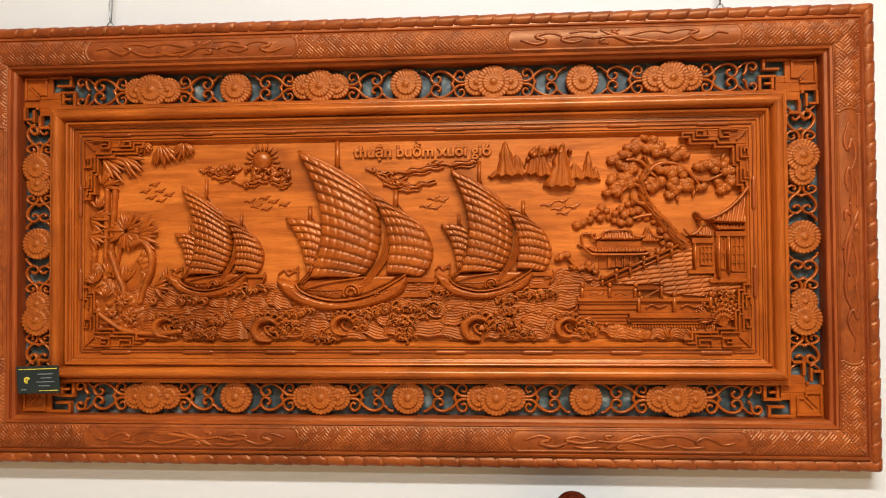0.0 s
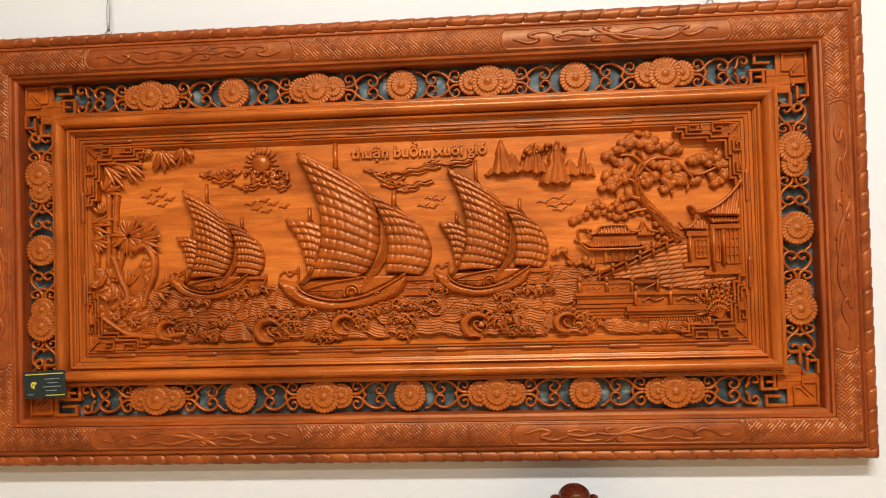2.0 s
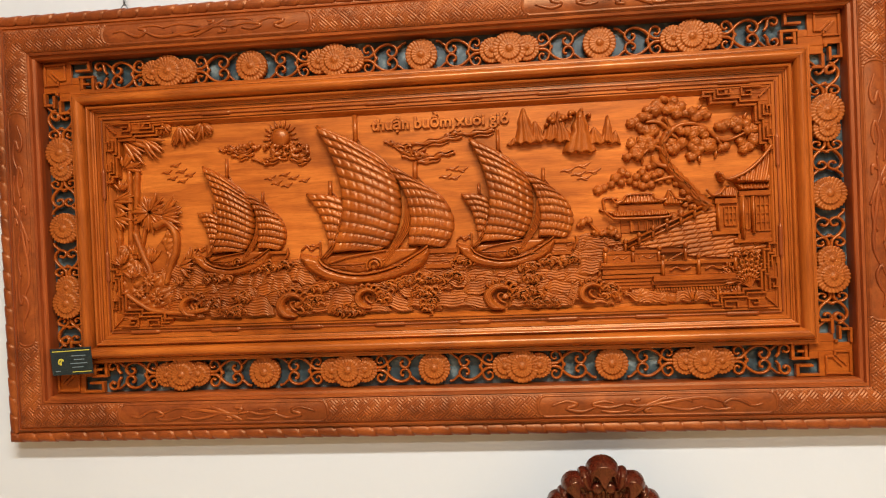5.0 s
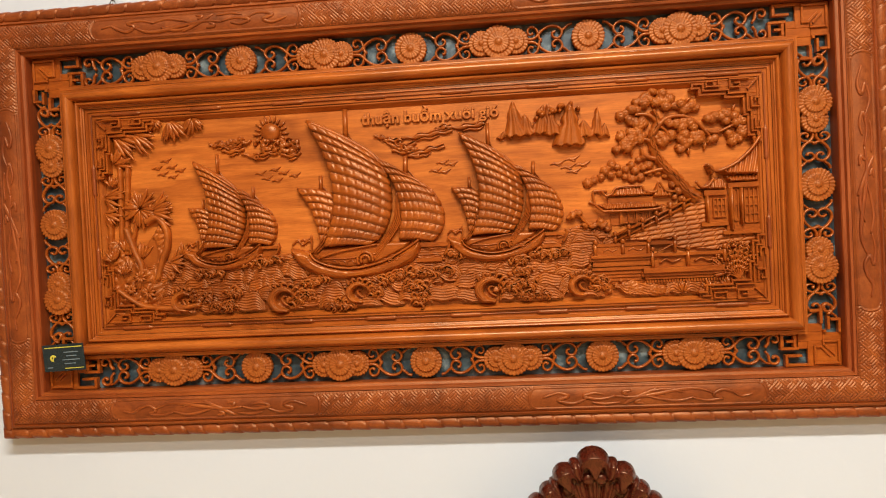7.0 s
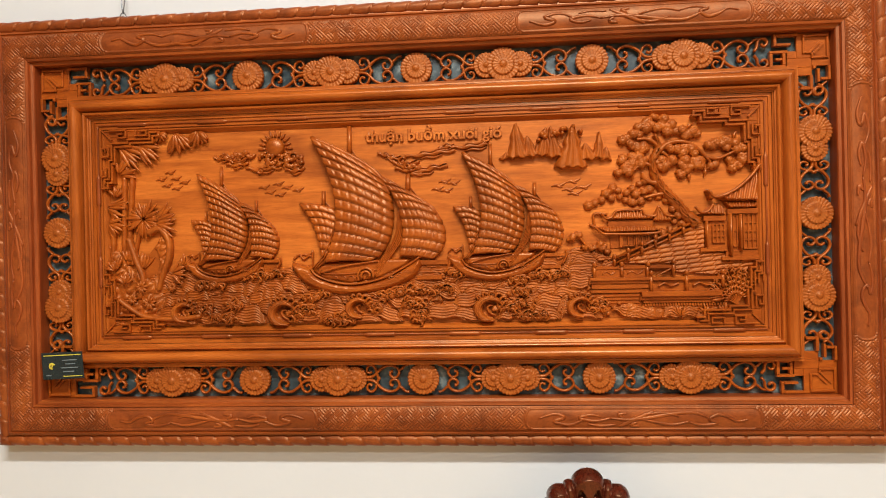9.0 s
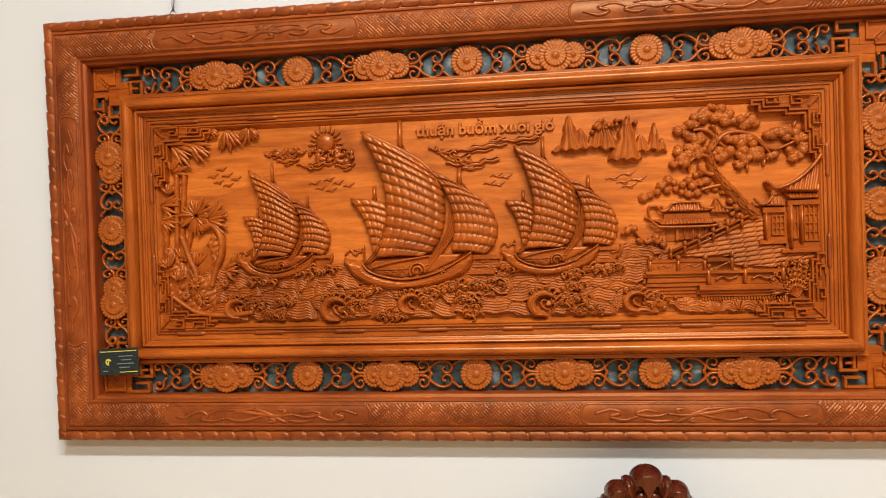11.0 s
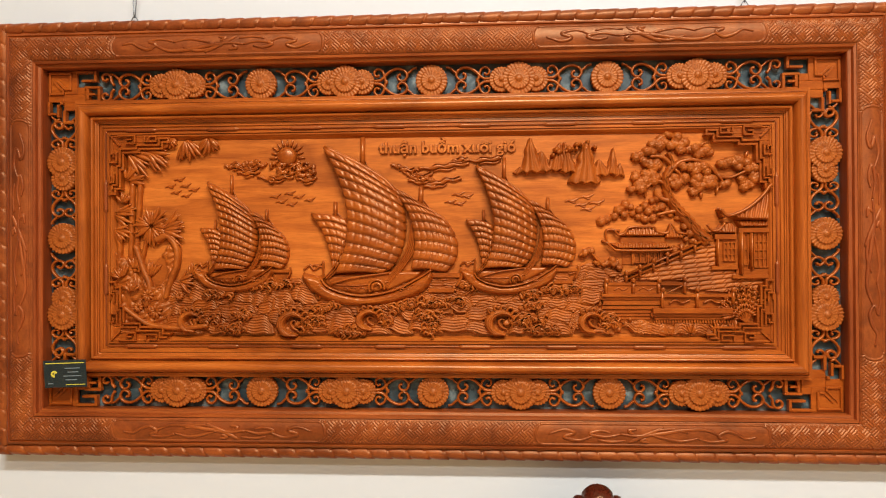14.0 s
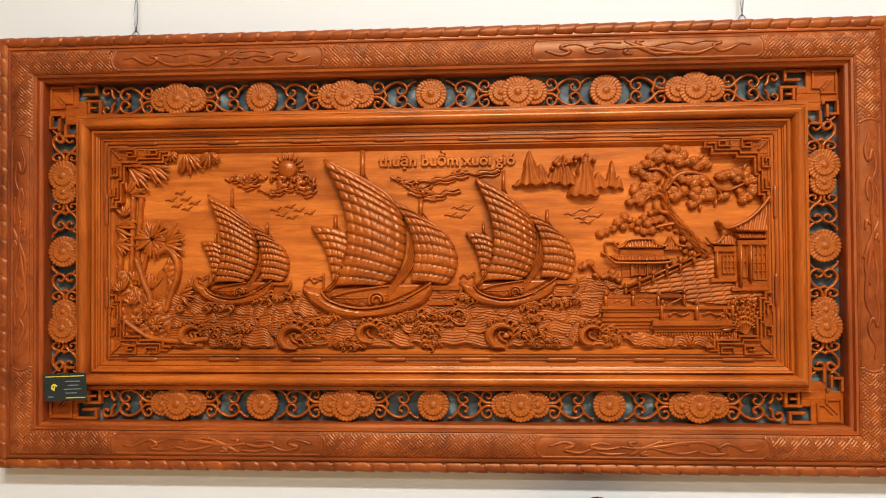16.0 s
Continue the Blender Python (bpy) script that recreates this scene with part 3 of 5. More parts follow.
def ship(left, right, tip, foot, rows, label):
    """A three-sailed junk; left, right: the hull's ends, tip and foot: its top and bottom."""
    kx = (right[0] - left[0]) / (SHIP_RIGHT[0] - SHIP_LEFT[0])
    kz = (tip[1] - foot[1]) / (SHIP_TIP[1] - SHIP_FOOT[1])
    k = min(kx, kz)

    def at(points):
        return [(left[0] + kx * (x - SHIP_LEFT[0]), foot[1] + kz * (z - SHIP_FOOT[1])) for x, z in points]

    g = panel_group("sailing_ship", label, "hull")
    Y = FIELD_Y
    main_l = at([(-0.2360, 0.1960), (-0.2020, 0.1270), (-0.1840, 0.0540), (-0.1860, -0.0080), (-0.2010, -0.0550), (-0.2100, -0.0800)])
    main_r = at([(-0.0920, 0.1130), (-0.0650, 0.0650), (-0.0590, 0.0190), (-0.0660, -0.0260), (-0.0860, -0.0630), (-0.1130, -0.0800)])
    fore_l = at([(-0.0860, 0.1050), (-0.0550, 0.0600), (-0.0410, 0.0190), (-0.0370, -0.0180), (-0.0420, -0.0490), (-0.0450, -0.0710)])
    fore_r = at([(-0.0280, 0.0710), (0.0250, 0.0350), (0.0470, 0.0030), (0.0540, -0.0270), (0.0460, -0.0570), (0.0250, -0.0790)])
    aft_l = at([(-0.2660, 0.0500), (-0.2410, 0.0150), (-0.2280, -0.0200), (-0.2220, -0.0470), (-0.2180, -0.0700)])
    aft_r = at([(-0.1880, 0.0370), (-0.1820, 0.0070), (-0.1840, -0.0230), (-0.1940, -0.0500), (-0.2060, -0.0720)])
    for name, l, r, nr, nc, lift, y in (("mizzen_sail", aft_l, aft_r, rows - 4, 4, 0.006, Y), ("foresail", fore_l, fore_r, rows - 2, 7, 0.012, Y - 0.001), ("mainsail", main_l, main_r, rows + 1, 7, 0.017, Y - 0.004)):
        part(name, sail(l, r, nr, nc, lift * (0.6 + 0.4 * k), y), CARVED, g)
    # yards along the sails' heads and shadowed edge of the mainsail
    part("yard", tube([main_l[0], at([(-0.1550, 0.1560)])[0], main_r[0], main_r[1]], 0.0045 * k, Y - 0.012, 0.006), CARVED, g)
    part("yard", tube([fore_l[0], fore_r[0], fore_r[1], fore_r[2]], 0.0036 * k, Y - 0.010, 0.005), CARVED, g)
    part("yard", tube([aft_l[0], aft_r[0]], 0.0032 * k, Y - 0.007, 0.004), CARVED, g)
    for a, b, w in (((-0.1520, 0.2180), (-0.1530, 0.1480), 0.0055), ((-0.0240, 0.1090), (-0.0260, 0.0650), 0.0055), ((-0.2130, 0.0770), (-0.2130, 0.0390), 0.0045)):
        a, b = at([a, b])
        part("mast", sweep([a, b], w * k, 0.006, Y - 0.003, 10), CARVED, g)
        for s in (-1, 1):
            part("stay", tube([(a[0], a[1] * 0.45 + b[1] * 0.55), (a[0] + s * 0.012 * k, b[1] + 0.004), (a[0] + s * 0.03 * k, b[1] - (0.006 if s < 0 else 0.022) * k)], 0.0014, Y - 0.001, 0.003), CARVED, g)
    # shrouds sweeping from the mainsail's edge to the deck, and aft ropes
    for n in range(5):
        top, mid, low, end = at([(-0.0420, 0.0350), (-0.0470, -0.0260), (-0.0790, -0.0770), (-0.1110, -0.1150)])
        f = (n - 2) * 0.0042 * k
        part("shroud", tube([(top[0] + f * 0.3, top[1]), (mid[0] + f, mid[1]), (low[0] + f * 1.2, low[1] + f * 0.4), (end[0] + f * 1.1, end[1])], 0.0022 * k, Y - 0.007 - 0.001 * (n % 2), 0.006), CARVED, g)
    for n in range(3):
        f = n * 0.006 * k
        pts = at([(-0.1840, 0.0120), (-0.1980, -0.0330), (-0.2180, -0.0700), (-0.2390, -0.0920)])
        part("shroud", tube([(x + f, z) for x, z in pts], 0.0017 * k, Y - 0.014, 0.005), CARVED, g)
    # hull
    rim = at([(-0.2850, -0.0790), (-0.2610, -0.0850), (-0.2420, -0.0920), (-0.2290, -0.1080), (-0.1940, -0.1220), (-0.1440, -0.1280), (-0.0810, -0.1160), (-0.0250, -0.0880), (-0.0020, -0.0730)])
    keel = at([(0.0030, -0.0880), (-0.0170, -0.1190), (-0.0750, -0.1430), (-0.1560, -0.1540), (-0.2250, -0.1430), (-0.2660, -0.1190), (-0.2860, -0.0890)])
    outline = [tuple(p) for p in np.vstack([catmull(rim, 4), catmull(keel, 4)])]
    xs, zs = [p[0] for p in outline], [p[1] for p in outline]

    def hull_h(X, Z):
        d = poly_sdf(X, Z, outline)
        plank = np.abs(((Z - 0.12 * np.abs(X - (xs[0] + xs[-1]) / 2)) / (0.0062 * k)) % 1 - 0.5)
        h = 0.024 * np.clip(d / (0.020 * k), -1, 1)
        h = np.where(d > 0, 0.019 * np.clip(d / (0.010 * k), 0, 1) ** 0.45 + 0.10 * (Z - min(zs)), h)
        return h - 0.0014 * np.clip(1 - plank / 0.1, 0, 1) * (d > 0.002)

    part("hull", relief(min(xs) - 0.004, max(xs) + 0.004, min(zs) - 0.004, max(zs) + 0.004, 0.0017, hull_h, Y), CARVED, g)
    part("gunwale", tube(rim[2:], 0.0024 * k, Y - 0.018, 0.005), CARVED, g)
    deck = [tuple(p) for p in at([(-0.2610, -0.0870), (-0.2060, -0.0800), (-0.0810, -0.0730), (-0.0170, -0.0730), (-0.0320, -0.0930), (-0.0940, -0.1200), (-0.1560, -0.1300), (-0.2190, -0.1190)])]
    dx, dz = [p[0] for p in deck], [p[1] for p in deck]
    part("deck", relief(min(dx), max(dx), min(dz), max(dz), 0.003, lambda X, Z: np.clip(poly_sdf(X, Z, deck) * 2, -0.003, 0.0115), Y), CARVED, g)
    for n in range(4):
        c = at([(-0.1910 + n * 0.0185, -0.1160 - 0.002)])[0]
        part("rail_arch", sweep(spiral(c[0], c[1], 0.0075 * k, 0, 0.5, 12, 1.0), 0.0013 * k, 0.004, Y - 0.010, 6), CARVED, g)
    part("deck_rail", tube(at([(-0.2190, -0.1050), (-0.1560, -0.1060), (-0.0940, -0.0980)]), 0.002 * k, Y - 0.011, 0.004), CARVED, g)
    for r in (0.017, 0.0095):
        c = at([(-0.1210, -0.1110)])[0]
        part("cabin_arch", sweep(spiral(c[0], c[1], r * k, -0.25, 0.64, 20, 1.0), 0.0030 * k, 0.006, Y - 0.014, 8), CARVED, g)
    part("boom", tube(at([(-0.2210, -0.1020), (-0.1750, -0.0900), (-0.0940, -0.0790)]), 0.004 * k, Y - 0.012, 0.006, taper=0.6), CARVED, g)
    # stern gallery behind the hull
    bm = bmesh.new()
    for a, b, h in (((-0.0020, -0.0800), (0.0650, -0.0900), 0.012), ((-0.0020, -0.0910), (0.0570, -0.1130), 0.006), ((-0.0090, -0.1130), (0.0460, -0.1220), 0.014), ((-0.0050, -0.1210), (0.0300, -0.1340), 0.005)):
        a, b = at([a, b])
        add_box(bm, a[0], b[0], Y - h, Y + 0.003, b[1], a[1], 0.0008)
    part("stern_gallery", bm, CARVED, g)
    part("stern_post", tube(at([(0.0610, -0.0730), (0.0630, -0.0890), (0.0520, -0.1080)]), 0.0036 * k, Y - 0.010, 0.007), CARVED, g)
    # carved foam on the bow, pennant on the stern
    part("pennant", tube(at([(-0.2840, -0.0720), (-0.2710, -0.0620), (-0.2610, -0.0720), (-0.2490, -0.0650), (-0.2380, -0.0670)]), 0.0026 * k, Y - 0.002, 0.004), CARVED, g)
    part("pennant_pole", tube(at([(-0.2400, -0.0520), (-0.2400, -0.0920)]), 0.0022 * k, Y - 0.006, 0.005), CARVED, g)
    for n in range(7):
        c = at([(-0.0660 + 0.0075 * n, -0.1160 + 0.0023 * n + 0.002 * (n % 2))])[0]
        part("bow_scroll", sweep(spiral(c[0], c[1], 0.0042 * k, n * 1.3, 0.8, 12, 0.3), 0.0014 * k, 0.003, Y - 0.021, 6), CARVED, g)
    return g


ship(SHIP_LEFT, SHIP_RIGHT, SHIP_TIP, SHIP_FOOT, 11, "largest three-sailed junk carved in relief")
ship((0.0570, -0.0770), (0.2660, -0.0630), (0.0910, 0.1510), (0.1710, -0.1270), 11, "mid-sized three-sailed junk carved in relief")
ship((-0.5280, -0.0770), (-0.3520, -0.0630), (-0.5050, 0.1220), (-0.4340, -0.1210), 11, "small three-sailed junk carved in relief")

# ---- sea ----
rnd = random.Random(4)
SEA_L, SEA_R, SEA_B = -FW + 0.012, 0.6420, -FH + 0.012
SEA_TOP = [(-0.7100, -0.1450), (-0.5870, -0.0950), (-0.5300, -0.0860), (-0.2560, -0.0940), (0.0790, -0.0840), (0.2870, -0.0730), (0.3470, -0.0610), (0.4010, -0.0760), (0.4160, -0.0900), (0.4180, -0.1850), (0.6430, -0.1920)]


ROLLERS = (((-0.3110, -0.1890), 0.020, 0.012, 5), ((-0.1420, -0.1800), 0.016, 0.014, 4), ((0.1440, -0.1860), 0.022, 0.014, 5), ((0.3370, -0.1850), 0.014, 0.012, 4), ((-0.5370, -0.1840), 0.026, 0.010, 4))
CLAW = [(0.4, -1.0), (-0.5, -0.95), (-1.05, -0.3), (-0.95, 0.4), (-0.35, 0.92), (0.4, 0.95), (1.0, 0.5), (1.1, 0.0), (0.75, 0.35), (0.3, 0.5), (-0.15, 0.4), (-0.42, 0.05), (-0.38, -0.35), (-0.05, -0.65), (0.5, -0.85)]
HOLLOW = [(-0.42, 0.05), (-0.15, 0.4), (0.3, 0.5), (0.75, 0.35), (1.0, 0.0), (0.7, -0.5), (0.3, -0.7), (-0.05, -0.65), (-0.38, -0.35)]


def sea_height(X, Z):
    """Bundles of winding ridges, each lying over the one behind it."""
    tx, tz = zip(*SEA_TOP)
    top = np.interp(X, tx, tz) + 0.003 * np.sin(X * 60)
    h = np.full(X.shape, 0.0015)
    xs, zs = X[0], Z[:, 0]
    bundles, z = [], max(tz) + 0.01
    while z > SEA_B - 0.02:
        near = (max(tz) - z) / (max(tz) - SEA_B)
        x = SEA_L - 0.05 * rnd.random()
        while x < SEA_R + 0.04:
            a = (0.024 + 0.012 * near) * rnd.uniform(0.6, 1.5)
            bundles.append((x, z + rnd.uniform(-0.005, 0.005), a, near))
            x += a * rnd.uniform(1.2, 1.7)
        z -= 0.0135 + 0.006 * near
    for x, z, a, near in bundles:
        tall = (0.019 + 0.010 * near) * rnd.uniform(0.75, 1.35)
        arch, lean, bend = rnd.uniform(0.45, 1.15) * tall, rnd.uniform(-0.38, 0.22), rnd.uniform(-0.5, 0.5)
        i0, i1 = np.searchsorted(xs, (x - a, x + a))
        j0, j1 = np.searchsorted(zs, (z - 1.6 * tall, z + 1.6 * tall))
        if i1 <= i0 or j1 <= j0:
            continue
        u, w = (X[j0:j1, i0:i1] - x) / a, Z[j0:j1, i0:i1] - z
        mid = arch * (np.cos(1.9 * u + bend) - 0.35 * np.cos(4.2 * u + bend * 2)) + lean * a * u
        taper = np.clip(1 - np.abs(u) ** 2.2, 0, 1) ** 0.6
        v = (w - mid) / (0.62 * tall * taper + 1e-6)
        ridge = np.cos((w - mid) / (taper * 0.75 + 0.25) / 0.0060 * 2 * math.pi)
        lift = 0.0035 + 0.0040 * near + 0.0052 * np.clip(0.5 - 0.5 * v, 0, 1) ** 0.8 * (0.4 + 0.6 * taper) + 0.0016 * ridge
        inside = (np.abs(v) < 1) & (taper > 0.05)
        blk = h[j0:j1, i0:i1]
        blk[inside] = lift[inside]
    for (cx, cz), _, _, curl in ROLLERS:
        s = 0.0050 * curl + 0.0045
        h = np.where(poly_sdf(X, Z, [(cx + s * a, cz + s * b) for a, b in HOLLOW]) > 0, 0.0015, h)
    return np.where((Z < top) & (X > SEA_L) & (X < SEA_R) & ((X < 0.3630) | (Z > -0.1250) | (Z < -0.1870)), h, -1)


panel_part("carved_sea", relief(SEA_L - 0.004, SEA_R + 0.004, SEA_B - 0.004, max(z for _, z in SEA_TOP) + 0.006, 0.00125, sea_height, FIELD_Y), MATTE, "sea of overlapping ridged waves", "stuff")


def knobs(centres, r, seed, rise=1.0, lobes=0, base=0.0):
    """A clump of rounded knobs; lobes: little scales cut into each."""
    cs = np.array(centres)
    rr = np.array([r * random.Random(seed + i).uniform(0.72, 1.25) for i in range(len(cs))])

    def height(X, Z):
        h = np.full(X.shape, -0.002)
        for n, ((cx, cz), q) in enumerate(zip(cs, rr)):
            d = np.hypot(X - cx, Z - cz)
            a = np.arctan2(Z - cz, X - cx)
            if lobes:
                d = d * (1 + 0.07 * np.sin(a * lobes + n))
            dome = np.where(d < q, base + rise * np.sqrt(np.clip(q * q - d * d, 0, None)) + 0.0012 * (n % 4), -0.002)
            if lobes:
                dome = dome - 0.0020 * np.clip(np.cos(d / q * 8.5 + 1.1 * np.sin(a * lobes + n)), 0, 1) * (d < q * 0.95)
            h = np.maximum(h, dome)
        return h

    m = r * 1.3
    return relief(cs[:, 0].min() - m, cs[:, 0].max() + m, cs[:, 1].min() - m, cs[:, 1].max() + m, 0.0014, height, FIELD_Y)


def crest(centre, w, hgt, seed, curl=0):
    """A breaking wave: froth in knobs and fingers, with a curl when it rolls over."""
    rng = random.Random(seed)
    cx, cz = centre
    g = panel_group("wave_crest")
    mid, pts = cx, []
    cx += 0.034 if curl else 0.0
    for n in range(int(5 + w * 200)):
        u = rng.uniform(-1, 1)
        pts.append((cx + u * w, cz + rng.uniform(-1, 1) * hgt * (1.0 - 0.5 * abs(u)) + 0.25 * u * hgt))
    part("froth", knobs(pts, 0.0046, seed, 0.60, 3, 0.0100), MATTE, g)
    for n in range(int(10 + w * 380)):
        u = rng.uniform(-1, 1)
        x, z = cx + u * w, cz + rng.uniform(-0.8, 0.9) * hgt * (1 - 0.4 * abs(u)) + 0.25 * u * hgt
        a, ln = rng.uniform(0.1, 1.9), rng.uniform(0.009, 0.019)
        pts = catmull([(x, z), (x + 0.5 * ln * math.cos(a), z + 0.5 * ln * math.sin(a)), (x + ln * math.cos(a - 0.7), z + ln * math.sin(a - 0.7)), (x + 0.95 * ln * math.cos(a - 1.3), z + 0.8 * ln * math.sin(a - 1.3))], 4)
        part("spray", sweep(pts, 0.0030 * np.sin(np.linspace(0.5, math.pi - 0.2, len(pts))), 0.0046, FIELD_Y - 0.0125 - 0.001 * (n % 3), 6), MATTE, g)
    cx = mid
    if curl:
        # the rolling-over body: nested claws rising from the trough, arching over and hooking back
        s = 0.0050 * curl + 0.0045
        line = [tuple(p) for p in catmull([(cx + s * a, cz + s * b) for a, b in CLAW], 4)]

        def claw_height(X, Z):
            d = poly_sdf(X, Z, line)
            ribs = 0.0014 * np.cos(d / 0.0042 * 2 * math.pi)
            return np.where(d > 0, 0.015 + 0.010 * np.sqrt(np.clip(d / (0.25 * s), 0, 1)) + ribs * np.clip(d / 0.002, 0, 1), d * 4)

        part("curl", relief(cx - 1.2 * s, cx + 1.2 * s, cz - 1.2 * s, cz + 1.2 * s, 0.0012, claw_height, FIELD_Y), MATTE, g)
        lick = catmull([(cx + 0.55 * s, cz - 0.55 * s), (cx + 0.15 * s, cz - 0.35 * s), (cx - 0.05 * s, cz), (cx + 0.15 * s, cz + 0.2 * s), (cx + 0.4 * s, cz + 0.12 * s)], 5)
        part("curl", sweep(lick, 0.0034 * np.sin(np.linspace(0.5, math.pi - 0.3, len(lick))), 0.006, FIELD_Y - 0.006, 8), MATTE, g)
        for n in range(6):
            a = 2.3 - 0.42 * n
            x, z = cx + 1.0 * s * math.cos(a), cz + 0.85 * s * math.sin(a)
            tip = [(x, z), (x + 0.25 * s * math.cos(a), z + 0.3 * s), (x + 0.45 * s * math.cos(a - 0.5), z + 0.34 * s), (x + 0.55 * s * math.cos(a - 0.8), z + 0.18 * s)]
            path = catmull(tip, 4)
            part("spray", sweep(path, 0.0032 * np.sin(np.linspace(0.7, math.pi - 0.2, len(path))), 0.005, FIELD_Y - 0.019, 6), MATTE, g)


CRESTS = (((-0.3570, -0.1060), 0.050, 0.006), ((-0.2450, -0.1550), 0.028, 0.010), ((-0.2700, -0.1890), 0.030, 0.010), ((-0.1890, -0.2090), 0.030, 0.008), ((-0.0740, -0.1540), 0.024, 0.008), ((-0.0100, -0.1460), 0.024, 0.008), ((0.0350, -0.1430), 0.026, 0.008), ((-0.0230, -0.1740), 0.022, 0.012), ((-0.0100, -0.2030), 0.016, 0.012),
          ((0.2080, -0.1820), 0.030, 0.009), ((0.2060, -0.1540), 0.018, 0.007), ((0.2090, -0.1280), 0.020, 0.006), ((0.2510, -0.1190), 0.018, 0.006), ((0.2890, -0.1170), 0.014, 0.006), ((0.2380, -0.2060), 0.030, 0.007), ((-0.4260, -0.1710), 0.026, 0.008), ((-0.4510, -0.2020), 0.028, 0.007), ((-0.4830, -0.1280), 0.030, 0.007), ((0.0690, -0.1080), 0.016, 0.007))
for c, w, hgt, curl in ROLLERS:
    crest(c, w, hgt, int(c[0] * 9000), curl)
for c, w, hgt in CRESTS:
    crest(c, w, hgt, int(c[0] * 9000))

# ---- sky: sun, clouds, birds, mountains, writing ----
sun_x, sun_z = (-0.3200, 0.1780)
disc = panel_group("carved_sun", "carved sun with pointed rays above clouds")


def sun_face(X, Z):
    d = np.hypot(X - sun_x, Z - sun_z)
    return np.where(d < 0.021, 0.004 + 0.6 * np.sqrt(np.clip(0.021**2 - d * d, 0, None)), -0.002)


part("sun_face", relief(sun_x - 0.024, sun_x + 0.024, sun_z - 0.024, sun_z + 0.024, 0.0013, sun_face, FIELD_Y), CARVED, disc)
for n in range(13):
    a = math.radians(-25 + n * 19.2)
    r0, r1 = 0.023, 0.037 + 0.003 * (n % 2)
    pts = [(sun_x + r * math.cos(a), sun_z + r * math.sin(a)) for r in (r0, r0 + 0.3 * (r1 - r0), r0 + 0.6 * (r1 - r0), r1)]
    part("ray", sweep(pts, [0.0028, 0.0032, 0.0024, 0.0005], 0.0045, FIELD_Y - 0.001, 6), CARVED, disc)


def cloud(strokes, curls, froth, seed):
    g = panel_group("carved_cloud")
    for pts in strokes:
        path = catmull(pts, 8)
        run = np.arange(len(path))
        path[:, 1] += 0.0018 * np.sin(run * 0.85)
        w = 0.0050 * (0.45 + 0.55 * np.sin(np.linspace(0.25, math.pi - 0.2, len(path)))) * (1 + 0.32 * np.sin(run * 0.85 + 1.2))
        part("cloud_band", sweep(path, w, 0.0065, FIELD_Y - 0.001, 8), CARVED, g)
        if len(pts) > 2:
            low = path[len(path) // 4 : -len(path) // 4] + (0.004, -0.0075)
            part("cloud_band", sweep(low, 0.0030 * np.sin(np.linspace(0.3, math.pi - 0.2, len(low))), 0.0055, FIELD_Y - 0.001, 8), CARVED, g)
            high = path[len(path) // 3 :] + (-0.003, 0.0050)
            part("cloud_band", sweep(high, 0.0022 * np.sin(np.linspace(0.3, math.pi - 0.2, len(high))), 0.0065, FIELD_Y - 0.002, 8), CARVED, g)
    for (x, z), r, s in curls:
        part("cloud_curl", sweep(spiral(x, z, r, 0.6, s * 1.1, 20, 0.2), 0.0022, 0.004, FIELD_Y - 0.006, 8), CARVED, g)
    if froth:
        part("cloud_froth", knobs(froth, 0.0048, seed, 0.6, 4, 0.005), CARVED, g)


def spread(a, b, n, jit, seed):
    rng = random.Random(seed)
    return [(a[0] + (b[0] - a[0]) * (i + 0.5) / n + rng.uniform(-jit, jit), a[1] + (b[1] - a[1]) * (i + 0.5) / n + rng.uniform(-jit, jit)) for i in range(n)]


cloud([[(-0.4610, 0.1590), (-0.4480, 0.1560), (-0.4330, 0.1600), (-0.4070, 0.1520), (-0.3820, 0.1560)], [(-0.4330, 0.1430), (-0.4080, 0.1420), (-0.3820, 0.1450)], [(-0.3880, 0.1340), (-0.3570, 0.1280), (-0.3310, 0.1330), (-0.3060, 0.1300)], [(-0.3000, 0.1280), (-0.2740, 0.1250), (-0.2550, 0.1300)]],
      [((-0.3310, 0.1560), 0.010, 1), ((-0.3060, 0.1500), 0.010, -1), ((-0.3530, 0.1260), 0.008, 1), ((-0.2800, 0.1550), 0.009, 1)], spread((-0.4430, 0.1610), (-0.3690, 0.1630), 22, 0.006, 3) + spread((-0.3590, 0.1550), (-0.2550, 0.1500), 34, 0.008, 5) + spread((-0.3440, 0.1400), (-0.2650, 0.1360), 18, 0.005, 6), 11)
cloud([[(-0.0900, 0.1550), (-0.0730, 0.1520), (-0.0570, 0.1450), (-0.0360, 0.1430)], [(-0.0570, 0.1350), (-0.0360, 0.1290), (0.0010, 0.1350)], [(-0.0300, 0.1470), (0.0070, 0.1500), (0.0440, 0.1540), (0.0810, 0.1560)], [(0.0690, 0.1640), (0.1060, 0.1640), (0.1430, 0.1680), (0.1480, 0.1680)],
       [(-0.0530, 0.1220), (-0.0240, 0.1170), (0.0070, 0.1140), (0.0320, 0.1210), (0.0640, 0.1230)], [(-0.0180, 0.1080), (0.0070, 0.1090)], [(0.0440, 0.1620), (0.0630, 0.1660), (0.0810, 0.1650)]],
      [((-0.0360, 0.1370), 0.009, 1), ((-0.0150, 0.1240), 0.009, -1), ((-0.0240, 0.1270), 0.008, 1)], spread((-0.0450, 0.1270), (0.0070, 0.1240), 9, 0.005, 8), 12)


